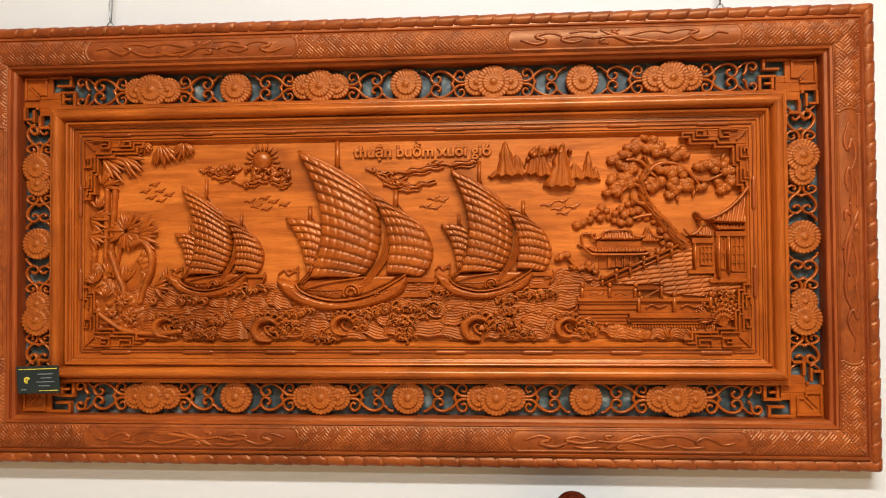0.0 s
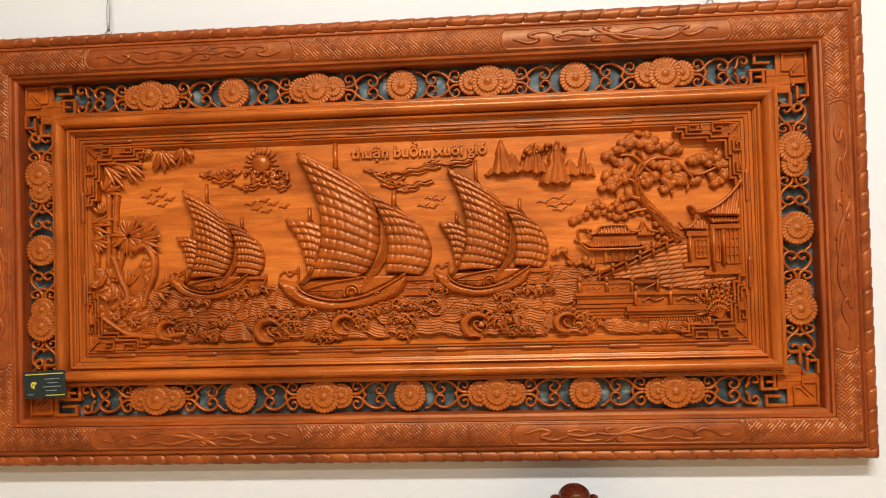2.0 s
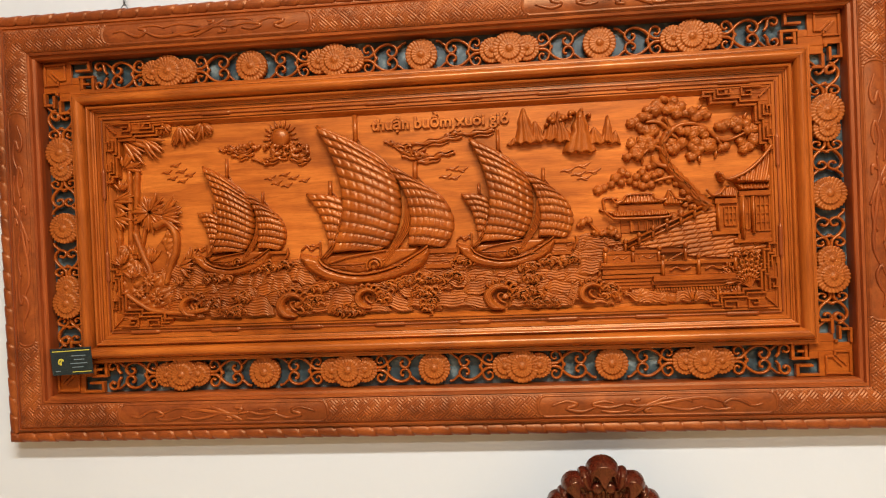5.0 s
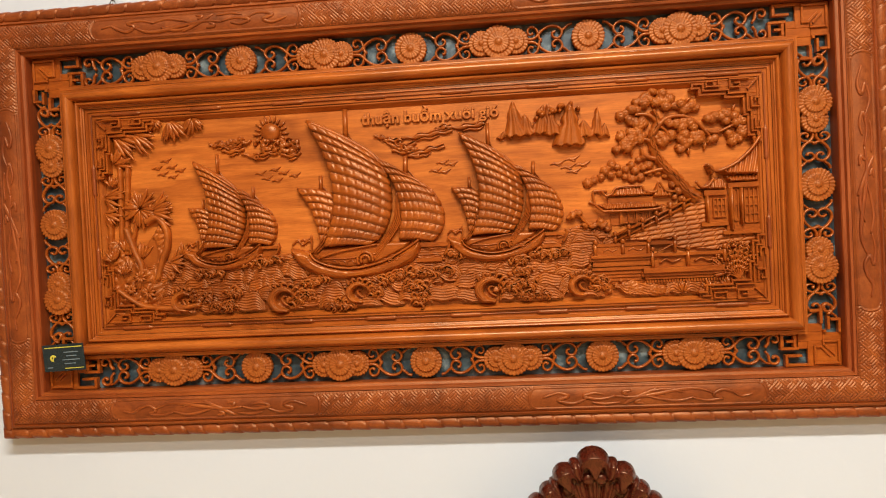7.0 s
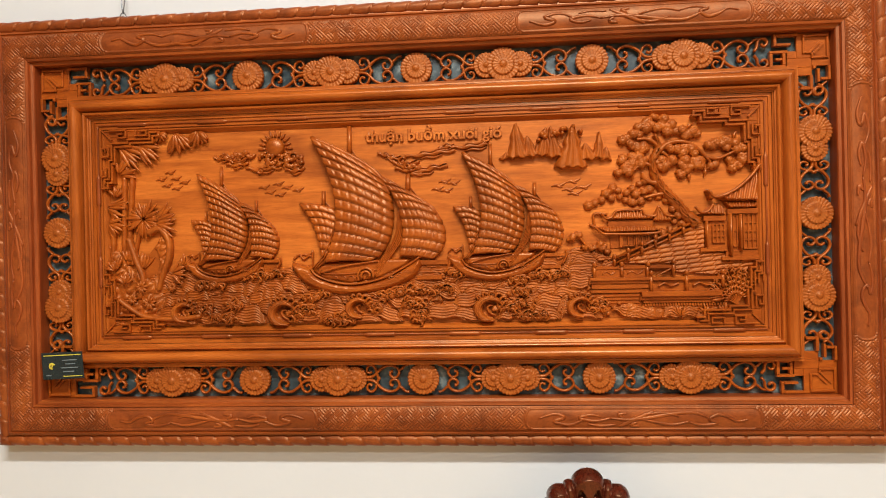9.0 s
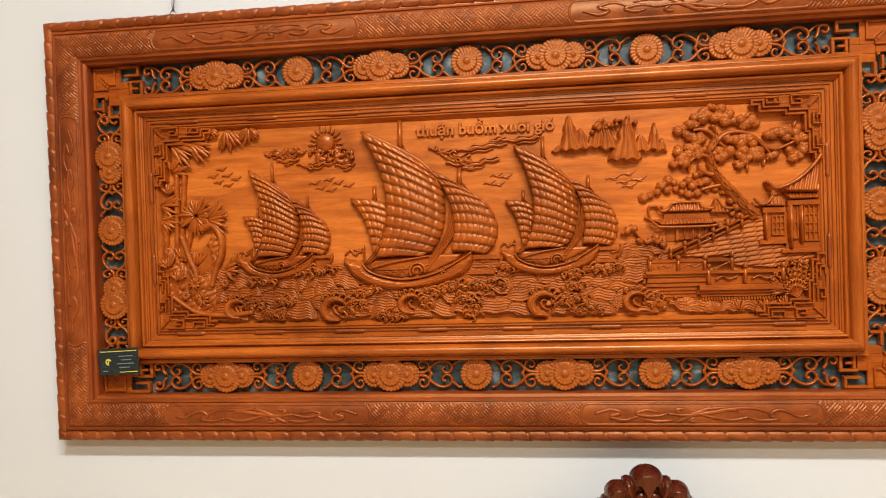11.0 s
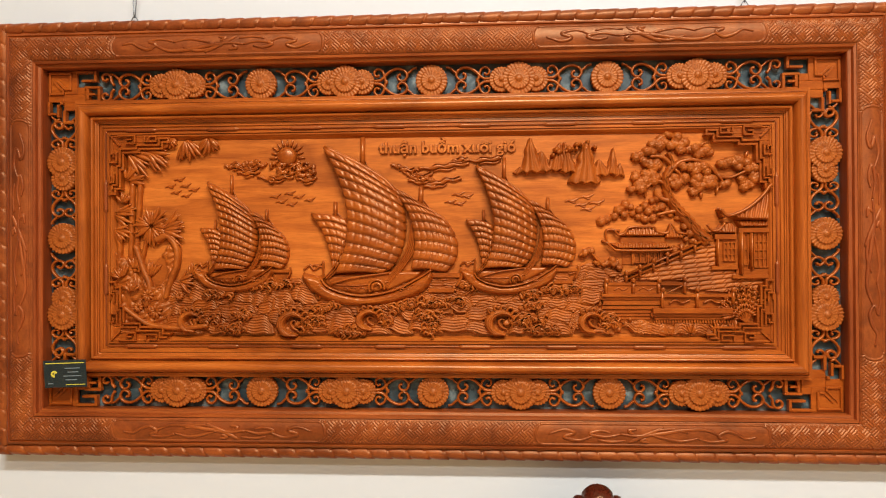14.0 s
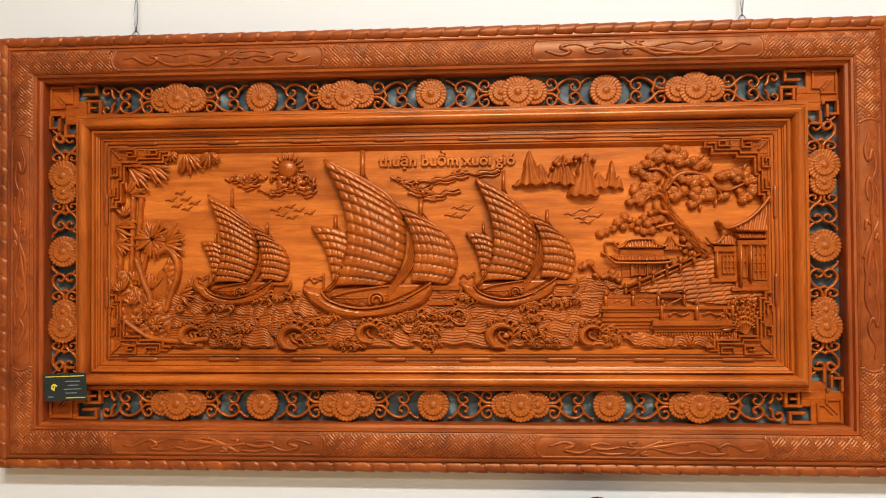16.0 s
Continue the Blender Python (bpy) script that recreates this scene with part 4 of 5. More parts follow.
def bird_flock(places, size):
    g = panel_group("bird_flock")
    for x, z in places:
        s = size
        wings = joined([sweep(catmull([(x - s, z - 0.15 * s), (x - 0.4 * s, z + 0.02 * s), (x, z - 0.12 * s), (x + 0.5 * s, z + 0.1 * s), (x + 1.05 * s, z + 0.42 * s)], 5),
                              0.0034 * np.sin(np.linspace(0.2, math.pi - 0.1, 21)), 0.0036, FIELD_Y, 6),
                        sweep(catmull([(x - 0.25 * s, z + 0.02 * s), (x + 0.1 * s, z - 0.28 * s), (x + 0.5 * s, z - 0.22 * s)], 5), 0.0013, 0.003, FIELD_Y, 6)])
        part("carved_bird", wings, CARVED, g)


bird_flock([(-0.5850, 0.1150), (-0.5640, 0.1300), (-0.5510, 0.1160), (-0.5720, 0.1010), (-0.5310, 0.1070), (-0.5490, 0.0940)], 0.0125)
bird_flock([(-0.3480, 0.0910), (-0.3150, 0.0970), (-0.2950, 0.0890), (-0.3340, 0.0790), (-0.2710, 0.0820), (-0.3110, 0.0730)], 0.0128)
bird_flock([(0.0560, 0.0910), (0.0760, 0.0870), (0.0400, 0.0750), (0.0600, 0.0710)], 0.0138)
bird_flock([(0.3020, 0.0750), (0.3330, 0.0830), (0.3240, 0.0660), (0.3550, 0.0700), (0.3360, 0.0570)], 0.0160)
bird_flock([(-0.2540, -0.0620), (-0.5150, -0.0580), (0.0750, -0.0580)], 0.014)


def peaks(rows, base, seed):
    """Steep rocks with fluted faces; rows: middle, half width, height, lift."""
    def height(X, Z):
        h = np.full(X.shape, -0.002)
        for n, (c, hw, top, lift) in enumerate(rows):
            foot = base[n]
            t = np.clip((Z - foot) / (top - foot), 0, 1)
            wide = hw * (0.60 * (1 - t) ** 2.0 + 0.40 * np.sqrt(1 - t**3)) * 1.15 * (1 + 0.12 * ripple(X * 0 + Z, Z * 0 + n, 260, seed + n))
            wide = np.where((Z > foot + 0.002 * np.sin(X * 300)) & (Z < top), wide, -0.001)
            u = (X - c + 0.0025 * ripple(Z, X * 0, 70, n) + 0.14 * (Z - foot) * math.sin(seed * 2.3 + n)) / np.maximum(wide, 1e-5)
            f = lift * np.sqrt(np.clip(1 - np.abs(u) ** 1.6, 0, 1)) + 0.0030 * np.abs(np.sin(u * 5.6 + Z * 12 + 0.25 * np.sin(Z * 70 + seed) + seed)) * (np.abs(u) < 0.95)
            h = np.maximum(h, np.where((np.abs(u) < 1) & (wide > 0), f + 0.002, -0.002))
        return h

    xs = [c for c, *_ in rows]
    return relief(min(xs) - 0.05, max(xs) + 0.05, min(base) - 0.006, max(r[2] for r in rows) + 0.004, 0.0014, height, FIELD_Y)


def hill(specs, seed, name):
    g = panel_group(name, "craggy mountain peaks carved in relief")
    for n, (c, w, lift, foot) in enumerate(specs):
        part("peak", peaks([(c[0], w, c[1], lift)], [foot[1]], seed + n), MATTE, g)


hill([((0.2180, 0.2100), 0.026, 0.016, (0.2170, 0.1360)), ((0.2380, 0.1820), 0.022, 0.013, (0.2380, 0.1380)), ((0.2690, 0.1990), 0.022, 0.012, (0.2680, 0.1390)), ((0.2950, 0.2010), 0.020, 0.014, (0.2950, 0.1350)), ((0.3280, 0.2000), 0.034, 0.018, (0.3250, 0.1110)), ((0.3860, 0.1870), 0.014, 0.013, (0.3880, 0.1290)), ((0.3640, 0.1620), 0.024, 0.011, (0.3630, 0.1270)), ((0.4000, 0.1530), 0.014, 0.010, (0.4000, 0.1260)), ((0.1920, 0.1490), 0.018, 0.007, (0.1910, 0.1340))], 3, "carved_mountain")
panel_part("mountain_scrub", knobs(spread((0.3070, 0.1910), (0.3440, 0.1890), 10, 0.008, 31) + spread((0.2650, 0.1760), (0.2890, 0.1790), 6, 0.008, 32), 0.0052, 41, 0.9, 5, 0.016), CARVED)

def lettering(offset, extrude, wide):
    """The motto as a mesh, its strokes swollen by offset, over the given width."""
    font = bpy.data.curves.new("lettering", "FONT")
    font.body = "thuận buồm xuôi gió"
    font.size, font.extrude, font.bevel_depth, font.bevel_resolution, font.offset = 0.034, extrude, 0.0004, 1, offset
    font.align_x = "CENTER"
    ob = new("lettering", font)
    bpy.context.view_layer.update()
    me = bpy.data.meshes.new_from_object(ob.evaluated_get(bpy.context.evaluated_depsgraph_get()))
    bpy.data.objects.remove(ob)
    span = [v.co.x for v in me.vertices]
    k = wide / (max(span) - min(span))
    me.transform(Matrix.Translation(((left_end[0] + right_end[0]) / 2, FIELD_Y - 0.002, 0.1820)) @ Matrix.Rotation(math.pi / 2, 4, "X") @ Matrix.Diagonal((k, 1.0, 1, 1)))
    me.materials.clear()
    return me


left_end, right_end = (-0.1160, 0.1850), (0.1820, 0.1870)
panel_part("motto", lettering(0.0003, 0.0046, right_end[0] - left_end[0]), FIELD, "raised carved lettering reading thuận buồm xuôi gió")
panel_part("motto_rim", lettering(0.0016, 0.0020, right_end[0] - left_end[0] + 0.0026), CARVED, "stepped rim round the lettering")

# ---- right side: pine, pavilions, terrace ----


def spread_round(cs, seed):
    """The given middles and a few more beside each, for a packed clump."""
    rng = random.Random(200 + seed)
    more = [(x + rng.uniform(-0.010, 0.010), z + rng.uniform(-0.008, 0.004)) for x, z in cs for _ in range(2)]
    return [*more, *cs]


pine = panel_group("pine_tree", "old pine tree carved in relief with rounded foliage")
trunk = catmull([(0.5880, -0.0150), (0.5640, 0.0050), (0.5430, 0.0320), (0.5240, 0.0540), (0.5100, 0.0740), (0.5010, 0.0970), (0.4990, 0.1200), (0.5070, 0.1390), (0.5130, 0.1520), (0.5040, 0.1740)], 7)
part("trunk", sweep(trunk, np.linspace(0.0150, 0.0050, len(trunk)) * (1 + 0.12 * np.sin(np.arange(len(trunk)) * 1.7)), np.linspace(0.015, 0.012, len(trunk)), FIELD_Y - 0.002, 10), CARVED, pine)
for pts, w in (([(0.5130, 0.1480), (0.4980, 0.1620), (0.4820, 0.1670), (0.4660, 0.1660)], 0.0055), ([(0.5030, 0.1240), (0.5130, 0.1400), (0.5300, 0.1550), (0.5550, 0.1590), (0.5770, 0.1530), (0.5940, 0.1400), (0.6080, 0.1240)], 0.0058), ([(0.6050, 0.1260), (0.6280, 0.1200), (0.6510, 0.1270), (0.6750, 0.1390)], 0.0045),
               ([(0.5030, 0.1020), (0.4860, 0.1140), (0.4700, 0.1100), (0.4580, 0.1000)], 0.0045), ([(0.5130, 0.0720), (0.4940, 0.0750), (0.4790, 0.0840), (0.4770, 0.0960)], 0.0060), ([(0.6080, 0.1240), (0.6170, 0.1110), (0.6100, 0.0980)], 0.0035), ([(0.5180, 0.1380), (0.5300, 0.1260), (0.5250, 0.1110)], 0.0035), ([(0.5270, 0.0510), (0.5030, 0.0480), (0.4790, 0.0420)], 0.0050)):
    part("limb", tube(pts, w, FIELD_Y - 0.006, 0.008, taper=0.6), CARVED, pine)
for f in (-0.6, 0.0, 0.6):
    strand = trunk + np.stack([f * np.linspace(0.0130, 0.003, len(trunk)) * np.cos(np.arange(len(trunk)) * 0.35 + f), 0 * trunk[:, 1]], 1)
    part("bark_ridge", sweep(strand, np.linspace(0.0026, 0.0014, len(trunk)), 0.004, FIELD_Y - 0.0145, 6), CARVED, pine)
UPPER_CLUMPS = [[(0.4680, 0.1830), (0.4790, 0.1950), (0.4910, 0.2050), (0.5080, 0.2120), (0.5250, 0.2080), (0.5400, 0.1960), (0.5500, 0.1820), (0.5040, 0.1960), (0.5220, 0.1920), (0.5350, 0.1790), (0.4870, 0.1850)],
                [(0.4470, 0.1710), (0.4590, 0.1780), (0.4540, 0.1570), (0.4670, 0.1530), (0.4810, 0.1530), (0.4730, 0.1420)], [(0.5680, 0.1740), (0.5820, 0.1760), (0.5940, 0.1740), (0.5600, 0.1810)], [(0.5350, 0.1490), (0.5500, 0.1430), (0.5640, 0.1480), (0.5770, 0.1400), (0.5620, 0.1340)]]
LOWER_CLUMPS = [[(0.4360, 0.1290), (0.4560, 0.1300), (0.4710, 0.1290), (0.4460, 0.1130), (0.4630, 0.1110), (0.4780, 0.1180)], [(0.4260, 0.0960), (0.4390, 0.0990), (0.4470, 0.1030)], [(0.5180, 0.1210), (0.5310, 0.1130), (0.5210, 0.1050), (0.5390, 0.1210)],
                [(0.5580, 0.1100), (0.5700, 0.1190), (0.5850, 0.1190), (0.5980, 0.1170), (0.5760, 0.1040), (0.5910, 0.1070), (0.5530, 0.0940)], [(0.6240, 0.1480), (0.6350, 0.1550), (0.6470, 0.1590), (0.6590, 0.1530), (0.6710, 0.1550), (0.6820, 0.1460), (0.6520, 0.1410), (0.6670, 0.1370)], [(0.6790, 0.1280), (0.6560, 0.1170), (0.6690, 0.1070), (0.6280, 0.1120), (0.6830, 0.1150)]]
for n, cs in enumerate(UPPER_CLUMPS + LOWER_CLUMPS):
    part("foliage", knobs(spread_round(cs, n), 0.0090, 60 + n, 0.70, 7, 0.006 + 0.001 * (n % 3)), MATTE, pine, "rounded clumps of carved needles")
for (x, z), a in (((0.4570, 0.0960), -1.6), ((0.5730, 0.0920), -1.5), ((0.6100, 0.1010), -1.9), ((0.6650, 0.1610), 1.2), ((0.5700, 0.1860), 0.7)):
    pts = [(x, z), (x + 0.008 * math.cos(a), z + 0.008 * math.sin(a)), (x + 0.017 * math.cos(a), z + 0.017 * math.sin(a))]
    part("cone", sweep(pts, [0.002, 0.0048, 0.0012], 0.005, FIELD_Y - 0.003, 8), CARVED, pine)

thicket = panel_group("hill_thicket", "bushy hillside carved behind the pavilion")
part("thicket", knobs([(0.3630, 0.0290), (0.3760, 0.0340), (0.3910, 0.0400), (0.4000, 0.0530), (0.4150, 0.0650), (0.4270, 0.0590), (0.4430, 0.0530), (0.4550, 0.0620), (0.4700, 0.0720), (0.4810, 0.0780), (0.4630, 0.0500), (0.4790, 0.0550), (0.4910, 0.0600), (0.4290, 0.0450), (0.4120, 0.0430)], 0.0090, 74, 0.85, 6, 0.003), MATTE, thicket)
part("thicket", knobs([(0.4560, 0.0330), (0.4730, 0.0360), (0.4910, 0.0420), (0.4410, 0.0380), (0.5090, 0.0440), (0.5240, 0.0350), (0.5380, 0.0170), (0.5500, 0.0030), (0.5020, -0.0430), (0.5170, -0.0330), (0.5320, -0.0250), (0.5560, -0.0150), (0.5680, -0.0070), (0.4900, -0.0570), (0.5410, -0.0100)], 0.0085, 77, 0.75, 5, 0.003), MATTE, thicket)
part("bough", tube([(0.3160, -0.0450), (0.3270, -0.0350), (0.3420, -0.0390), (0.3540, -0.0530), (0.3690, -0.0660)], 0.0036, FIELD_Y - 0.006, 0.008), CARVED, thicket)
part("bough", tube([(0.4020, 0.0090), (0.3740, 0.0100), (0.3750, -0.0150), (0.3640, -0.0110)], 0.003, FIELD_Y - 0.003, 0.006), CARVED, thicket)
part("thicket", knobs(spread((0.3180, -0.0390), (0.3450, -0.0340), 7, 0.005, 78) + spread((0.3540, -0.0560), (0.4130, -0.0640), 14, 0.009, 79), 0.0066, 80, 0.8, 5, 0.009), MATTE, thicket)


def block(bm, a, b, h, bevel=0.0007):
    """A flat block on the picture ground between two corners, h proud."""
    add_box(bm, min(a[0], b[0]), max(a[0], b[0]), FIELD_Y - h, FIELD_Y + 0.003, min(a[1], b[1]), max(a[1], b[1]), bevel)


def tiled_roof(outline, pitch, lift, lean=0.0):
    """A roof slope with round tile ribs and a proud rim; outline: its corners."""
    xs, zs = [p[0] for p in outline], [p[1] for p in outline]

    def height(X, Z):
        d = poly_sdf(X, Z, outline)
        rib = np.abs(np.sin((X - lean * (Z - min(zs))) / pitch * math.pi))
        slope = (max(zs) - Z) / (max(zs) - min(zs))
        h = lift * (0.45 + 0.65 * slope) + 0.0054 * rib**0.8
        return np.where(d > 0, np.minimum(h, 0.003 + d * 4), d * 3)

    return relief(min(xs) - 0.003, max(xs) + 0.003, min(zs) - 0.003, max(zs) + 0.003, 0.0012, height, FIELD_Y)


def lattice_window(bm, a, b, nx, nz, h):
    block(bm, a, b, h - 0.004)
    x0, x1, z0, z1 = min(a[0], b[0]), max(a[0], b[0]), min(a[1], b[1]), max(a[1], b[1])
    for i in range(nx + 1):
        x = x0 + (x1 - x0) * i / nx
        block(bm, (x - 0.0014, z0), (x + 0.0014, z1), h, 0.0004)
    for j in range(nz + 1):
        z = z0 + (z1 - z0) * j / nz
        block(bm, (x0, z - 0.0014), (x1, z + 0.0014), h - 0.0004, 0.0004)


# far pavilion on the hillside
far = panel_group("hill_pavilion", "two-tiered tiled pavilion carved in relief", "wall")
part("upper_roof", tiled_roof([(0.4230, 0.0160), (0.4700, 0.0160), (0.4840, 0.0050), (0.4990, 0.0040), (0.4940, -0.0040), (0.4050, -0.0030), (0.3900, 0.0090), (0.4100, 0.0010)], 0.0072, 0.012), CARVED, far)
part("side_roof", tiled_roof([(0.5070, 0.0230), (0.5180, 0.0070), (0.5410, 0.0010), (0.5340, -0.0090), (0.4940, -0.0080), (0.4990, 0.0060)], 0.0072, 0.009), CARVED, far)
part("lower_roof", tiled_roof([(0.3910, -0.0160), (0.5010, -0.0170), (0.5100, -0.0270), (0.4980, -0.0310), (0.3980, -0.0310), (0.3740, -0.0170)], 0.0072, 0.013), CARVED, far)
part("ridge", tube([(0.3890, 0.0120), (0.3980, 0.0000), (0.4110, 0.0040), (0.4230, 0.0160), (0.4700, 0.0170), (0.4790, 0.0060), (0.5010, 0.0040), (0.5080, 0.0230), (0.5220, 0.0050), (0.5410, 0.0010)], 0.0024, FIELD_Y - 0.012, 0.004), CARVED, far)
part("eave", tube([(0.3720, -0.0150), (0.3860, -0.0280), (0.4030, -0.0330), (0.4980, -0.0330), (0.5110, -0.0250)], 0.0026, FIELD_Y - 0.014, 0.004), CARVED, far)
bm = bmesh.new()
block(bm, (0.4030, -0.0050), (0.4960, -0.0180), 0.007)
block(bm, (0.4070, -0.0330), (0.5080, -0.0640), 0.0025)
part("wall", bm, CARVED, far)
for a, b in (((0.4260, -0.0350), (0.4310, -0.0620)), ((0.4590, -0.0350), (0.4630, -0.0630)), ((0.4430, -0.0370), (0.4450, -0.0590)), ((0.4850, -0.0350), (0.4890, -0.0570))):
    bm = bmesh.new()
    block(bm, a, b, 0.010)
    part("post", bm, CARVED, far)
for a, b in (((0.4320, -0.0380), (0.4570, -0.0590)), ((0.4650, -0.0380), (0.4830, -0.0570))):
    bm = bmesh.new()
    lattice_window(bm, a, b, 2, 1, 0.008)
    part("door", bm, CARVED, far)

# near pavilion cut by the border
near = panel_group("near_pavilion", "tiled pavilion with lattice windows carved in relief", "wall")
part("main_roof", tiled_roof([(0.7120, 0.0980), (0.6930, 0.0770), (0.6670, 0.0550), (0.6410, 0.0460), (0.6260, 0.0390), (0.6460, 0.0290), (0.7110, 0.0260)], 0.0096, 0.019, 0.25), CARVED, near)
part("eaves_tiles", tiled_roof([(0.6410, 0.0300), (0.7110, 0.0300), (0.7110, 0.0140), (0.6520, 0.0140)], 0.0066, 0.014, 0.3), CARVED, near)
part("side_roof", tiled_roof([(0.6120, 0.0200), (0.6340, 0.0270), (0.6450, 0.0140), (0.6450, 0.0000), (0.5890, 0.0030), (0.6010, 0.0100)], 0.0072, 0.012), CARVED, near)
part("ridge", tube([(0.6110, 0.0510), (0.6190, 0.0400), (0.6360, 0.0410), (0.6650, 0.0550), (0.6930, 0.0790), (0.7130, 0.1050)], 0.0036, FIELD_Y - 0.021, 0.006), CARVED, near)
part("ridge", tube([(0.5830, 0.0200), (0.5930, 0.0080), (0.6080, 0.0100), (0.6200, 0.0240)], 0.0028, FIELD_Y - 0.013, 0.005), CARVED, near)
part("finial", knobs([(0.6090, 0.0520), (0.6130, 0.0460), (0.6160, 0.0400)], 0.0052, 91, 1.0, 0, 0.015), CARVED, near)
bm = bmesh.new()
block(bm, (0.6480, 0.0130), (0.7110, 0.0030), 0.014)
block(bm, (0.6000, 0.0000), (0.6450, -0.0110), 0.011)
block(bm, (0.6100, -0.0110), (0.7100, -0.0750), 0.0045)
part("wall", bm, CARVED, near)
for a, b, h in (((0.6030, -0.0100), (0.6090, -0.0670), 0.016), ((0.6490, 0.0040), (0.6580, -0.0850), 0.021), ((0.6710, 0.0020), (0.6790, -0.0750), 0.018)):
    part("pillar", sweep([((a[0] + b[0]) / 2, b[1]), ((a[0] + b[0]) / 2, a[1])], (b[0] - a[0]) / 2, h * 0.7, FIELD_Y - h * 0.3, 12), CARVED, near)
bm = bmesh.new()
lattice_window(bm, (0.6190, -0.0180), (0.6430, -0.0560), 3, 3, 0.010)
part("lattice_window", bm, CARVED, near, "small-paned lattice window")
bm = bmesh.new()
lattice_window(bm, (0.6820, 0.0020), (0.7090, -0.0700), 3, 4, 0.010)
part("lattice_window", bm, CARVED, near, "small-paned lattice window")
bm = bmesh.new()
lattice_window(bm, (0.6610, 0.0000), (0.6690, -0.0650), 1, 2, 0.009)
part("lattice_window", bm, CARVED, near)
bm = bmesh.new()
block(bm, (0.5920, -0.0670), (0.6470, -0.0750), 0.013)
block(bm, (0.6350, -0.0860), (0.7100, -0.0940), 0.015)
block(bm, (0.6440, -0.0740), (0.7100, -0.0870), 0.010)
part("plinth", bm, CARVED, near)

# paved court
court = [(0.4190, -0.0960), (0.5690, -0.0220), (0.6020, -0.0220), (0.6020, -0.0670), (0.6350, -0.0770), (0.7030, -0.0960), (0.7020, -0.1110), (0.6390, -0.1250), (0.5430, -0.1170), (0.5320, -0.0980)]
cx0, cx1 = min(p[0] for p in court), max(p[0] for p in court)
cz0, cz1 = min(p[1] for p in court), max(p[1] for p in court)


def paving(X, Z):
    d = poly_sdf(X, Z, court)
    rowh = 0.0098
    row = (Z - 0.10 * X) / rowh
    col = (X - 1.1 * Z) / 0.024 + 0.5 * np.mod(np.floor(row), 2)
    fr, fc = row % 1, col % 1
    e = np.minimum(np.minimum(fr, 1 - fr) * rowh, np.minimum(fc, 1 - fc) * 0.020)
    h = 0.0035 + 0.0026 * np.clip((e - 0.0005) / 0.0016, 0, 1) + 0.0018 * (1 - fr)
    return np.where(d > 0, h, d * 3)


panel_part("paved_court", relief(cx0, cx1, cz0, cz1, 0.0012, paving, FIELD_Y), MATTE, "slanting brick paving carved in relief")


def post(g, foot, top, r=0.0040, h=0.020):
    part("fence_post", sweep([foot, (foot[0], foot[1] * 0.1 + top[1] * 0.9)], r, 0.006, FIELD_Y - h + 0.006, 8), CARVED, g)
    part("post_knob", sweep([(top[0], top[1] - 0.006), (top[0], top[1] - 0.003), (top[0], top[1] + 0.001), (top[0], top[1] + 0.004)], [r * 0.7, r * 1.35, r * 1.35, r * 0.3], 0.0065, FIELD_Y - h + 0.004, 8), CARVED, g)


fence = panel_group("terrace_fence", "terrace with railings and round post knobs carved in relief", "terrace")
for foot, top in (((0.3710, -0.1280), (0.3720, -0.0960)), ((0.4280, -0.1280), (0.4280, -0.0960)), ((0.4810, -0.1280), (0.4820, -0.0970)), ((0.5350, -0.1250), (0.5350, -0.0930)), ((0.4880, -0.1580), (0.4890, -0.1160)), ((0.5610, -0.1580), (0.5610, -0.1160)), ((0.6350, -0.1490), (0.6350, -0.1160))):
    post(fence, foot, top)
for name, a, b, h in (("terrace", (0.3630, -0.1600), (0.4680, -0.1870), 0.005), ("railing", (0.3720, -0.1010), (0.5350, -0.1080), 0.015), ("rail_panel", (0.3720, -0.1070), (0.4840, -0.1260), 0.0125), ("railing", (0.4890, -0.1260), (0.6350, -0.1330), 0.016), ("rail_panel", (0.4880, -0.1330), (0.6310, -0.1560), 0.008),
                      ("ledge", (0.3610, -0.1250), (0.4870, -0.1320), 0.020), ("ledge", (0.3580, -0.1310), (0.4870, -0.1380), 0.015), ("ledge", (0.3650, -0.1370), (0.4870, -0.1500), 0.011), ("ledge", (0.3630, -0.1520), (0.4870, -0.1590), 0.009),
                      ("ledge", (0.3630, -0.1640), (0.4650, -0.1670), 0.008), ("ledge", (0.3630, -0.1710), (0.4650, -0.1740), 0.008), ("ledge", (0.3630, -0.1780), (0.4650, -0.1810), 0.008), ("ledge", (0.4680, -0.1560), (0.6330, -0.1670), 0.021), ("ledge", (0.4650, -0.1670), (0.6360, -0.1740), 0.015), ("ledge", (0.4730, -0.1740), (0.6330, -0.1810), 0.010), ("ledge", (0.4720, -0.1820), (0.6330, -0.1930), 0.006)):
    bm = bmesh.new()
    block(bm, a, b, h)
    part(name, bm, CARVED, fence)
for pts in ([(0.3880, -0.1180), (0.3970, -0.1130), (0.4060, -0.1180), (0.4160, -0.1130)], [(0.4400, -0.1180), (0.4490, -0.1130), (0.4610, -0.1180), (0.4720, -0.1130)], [(0.5040, -0.1460), (0.5160, -0.1390), (0.5300, -0.1450), (0.5470, -0.1390)], [(0.5750, -0.1450), (0.5890, -0.1390), (0.6030, -0.1450), (0.6200, -0.1400)], [(0.4990, -0.1240), (0.5160, -0.1160), (0.5320, -0.1080)]):
    part("panel_scroll", tube(pts, 0.0018, FIELD_Y - 0.011, 0.004), CARVED, fence)
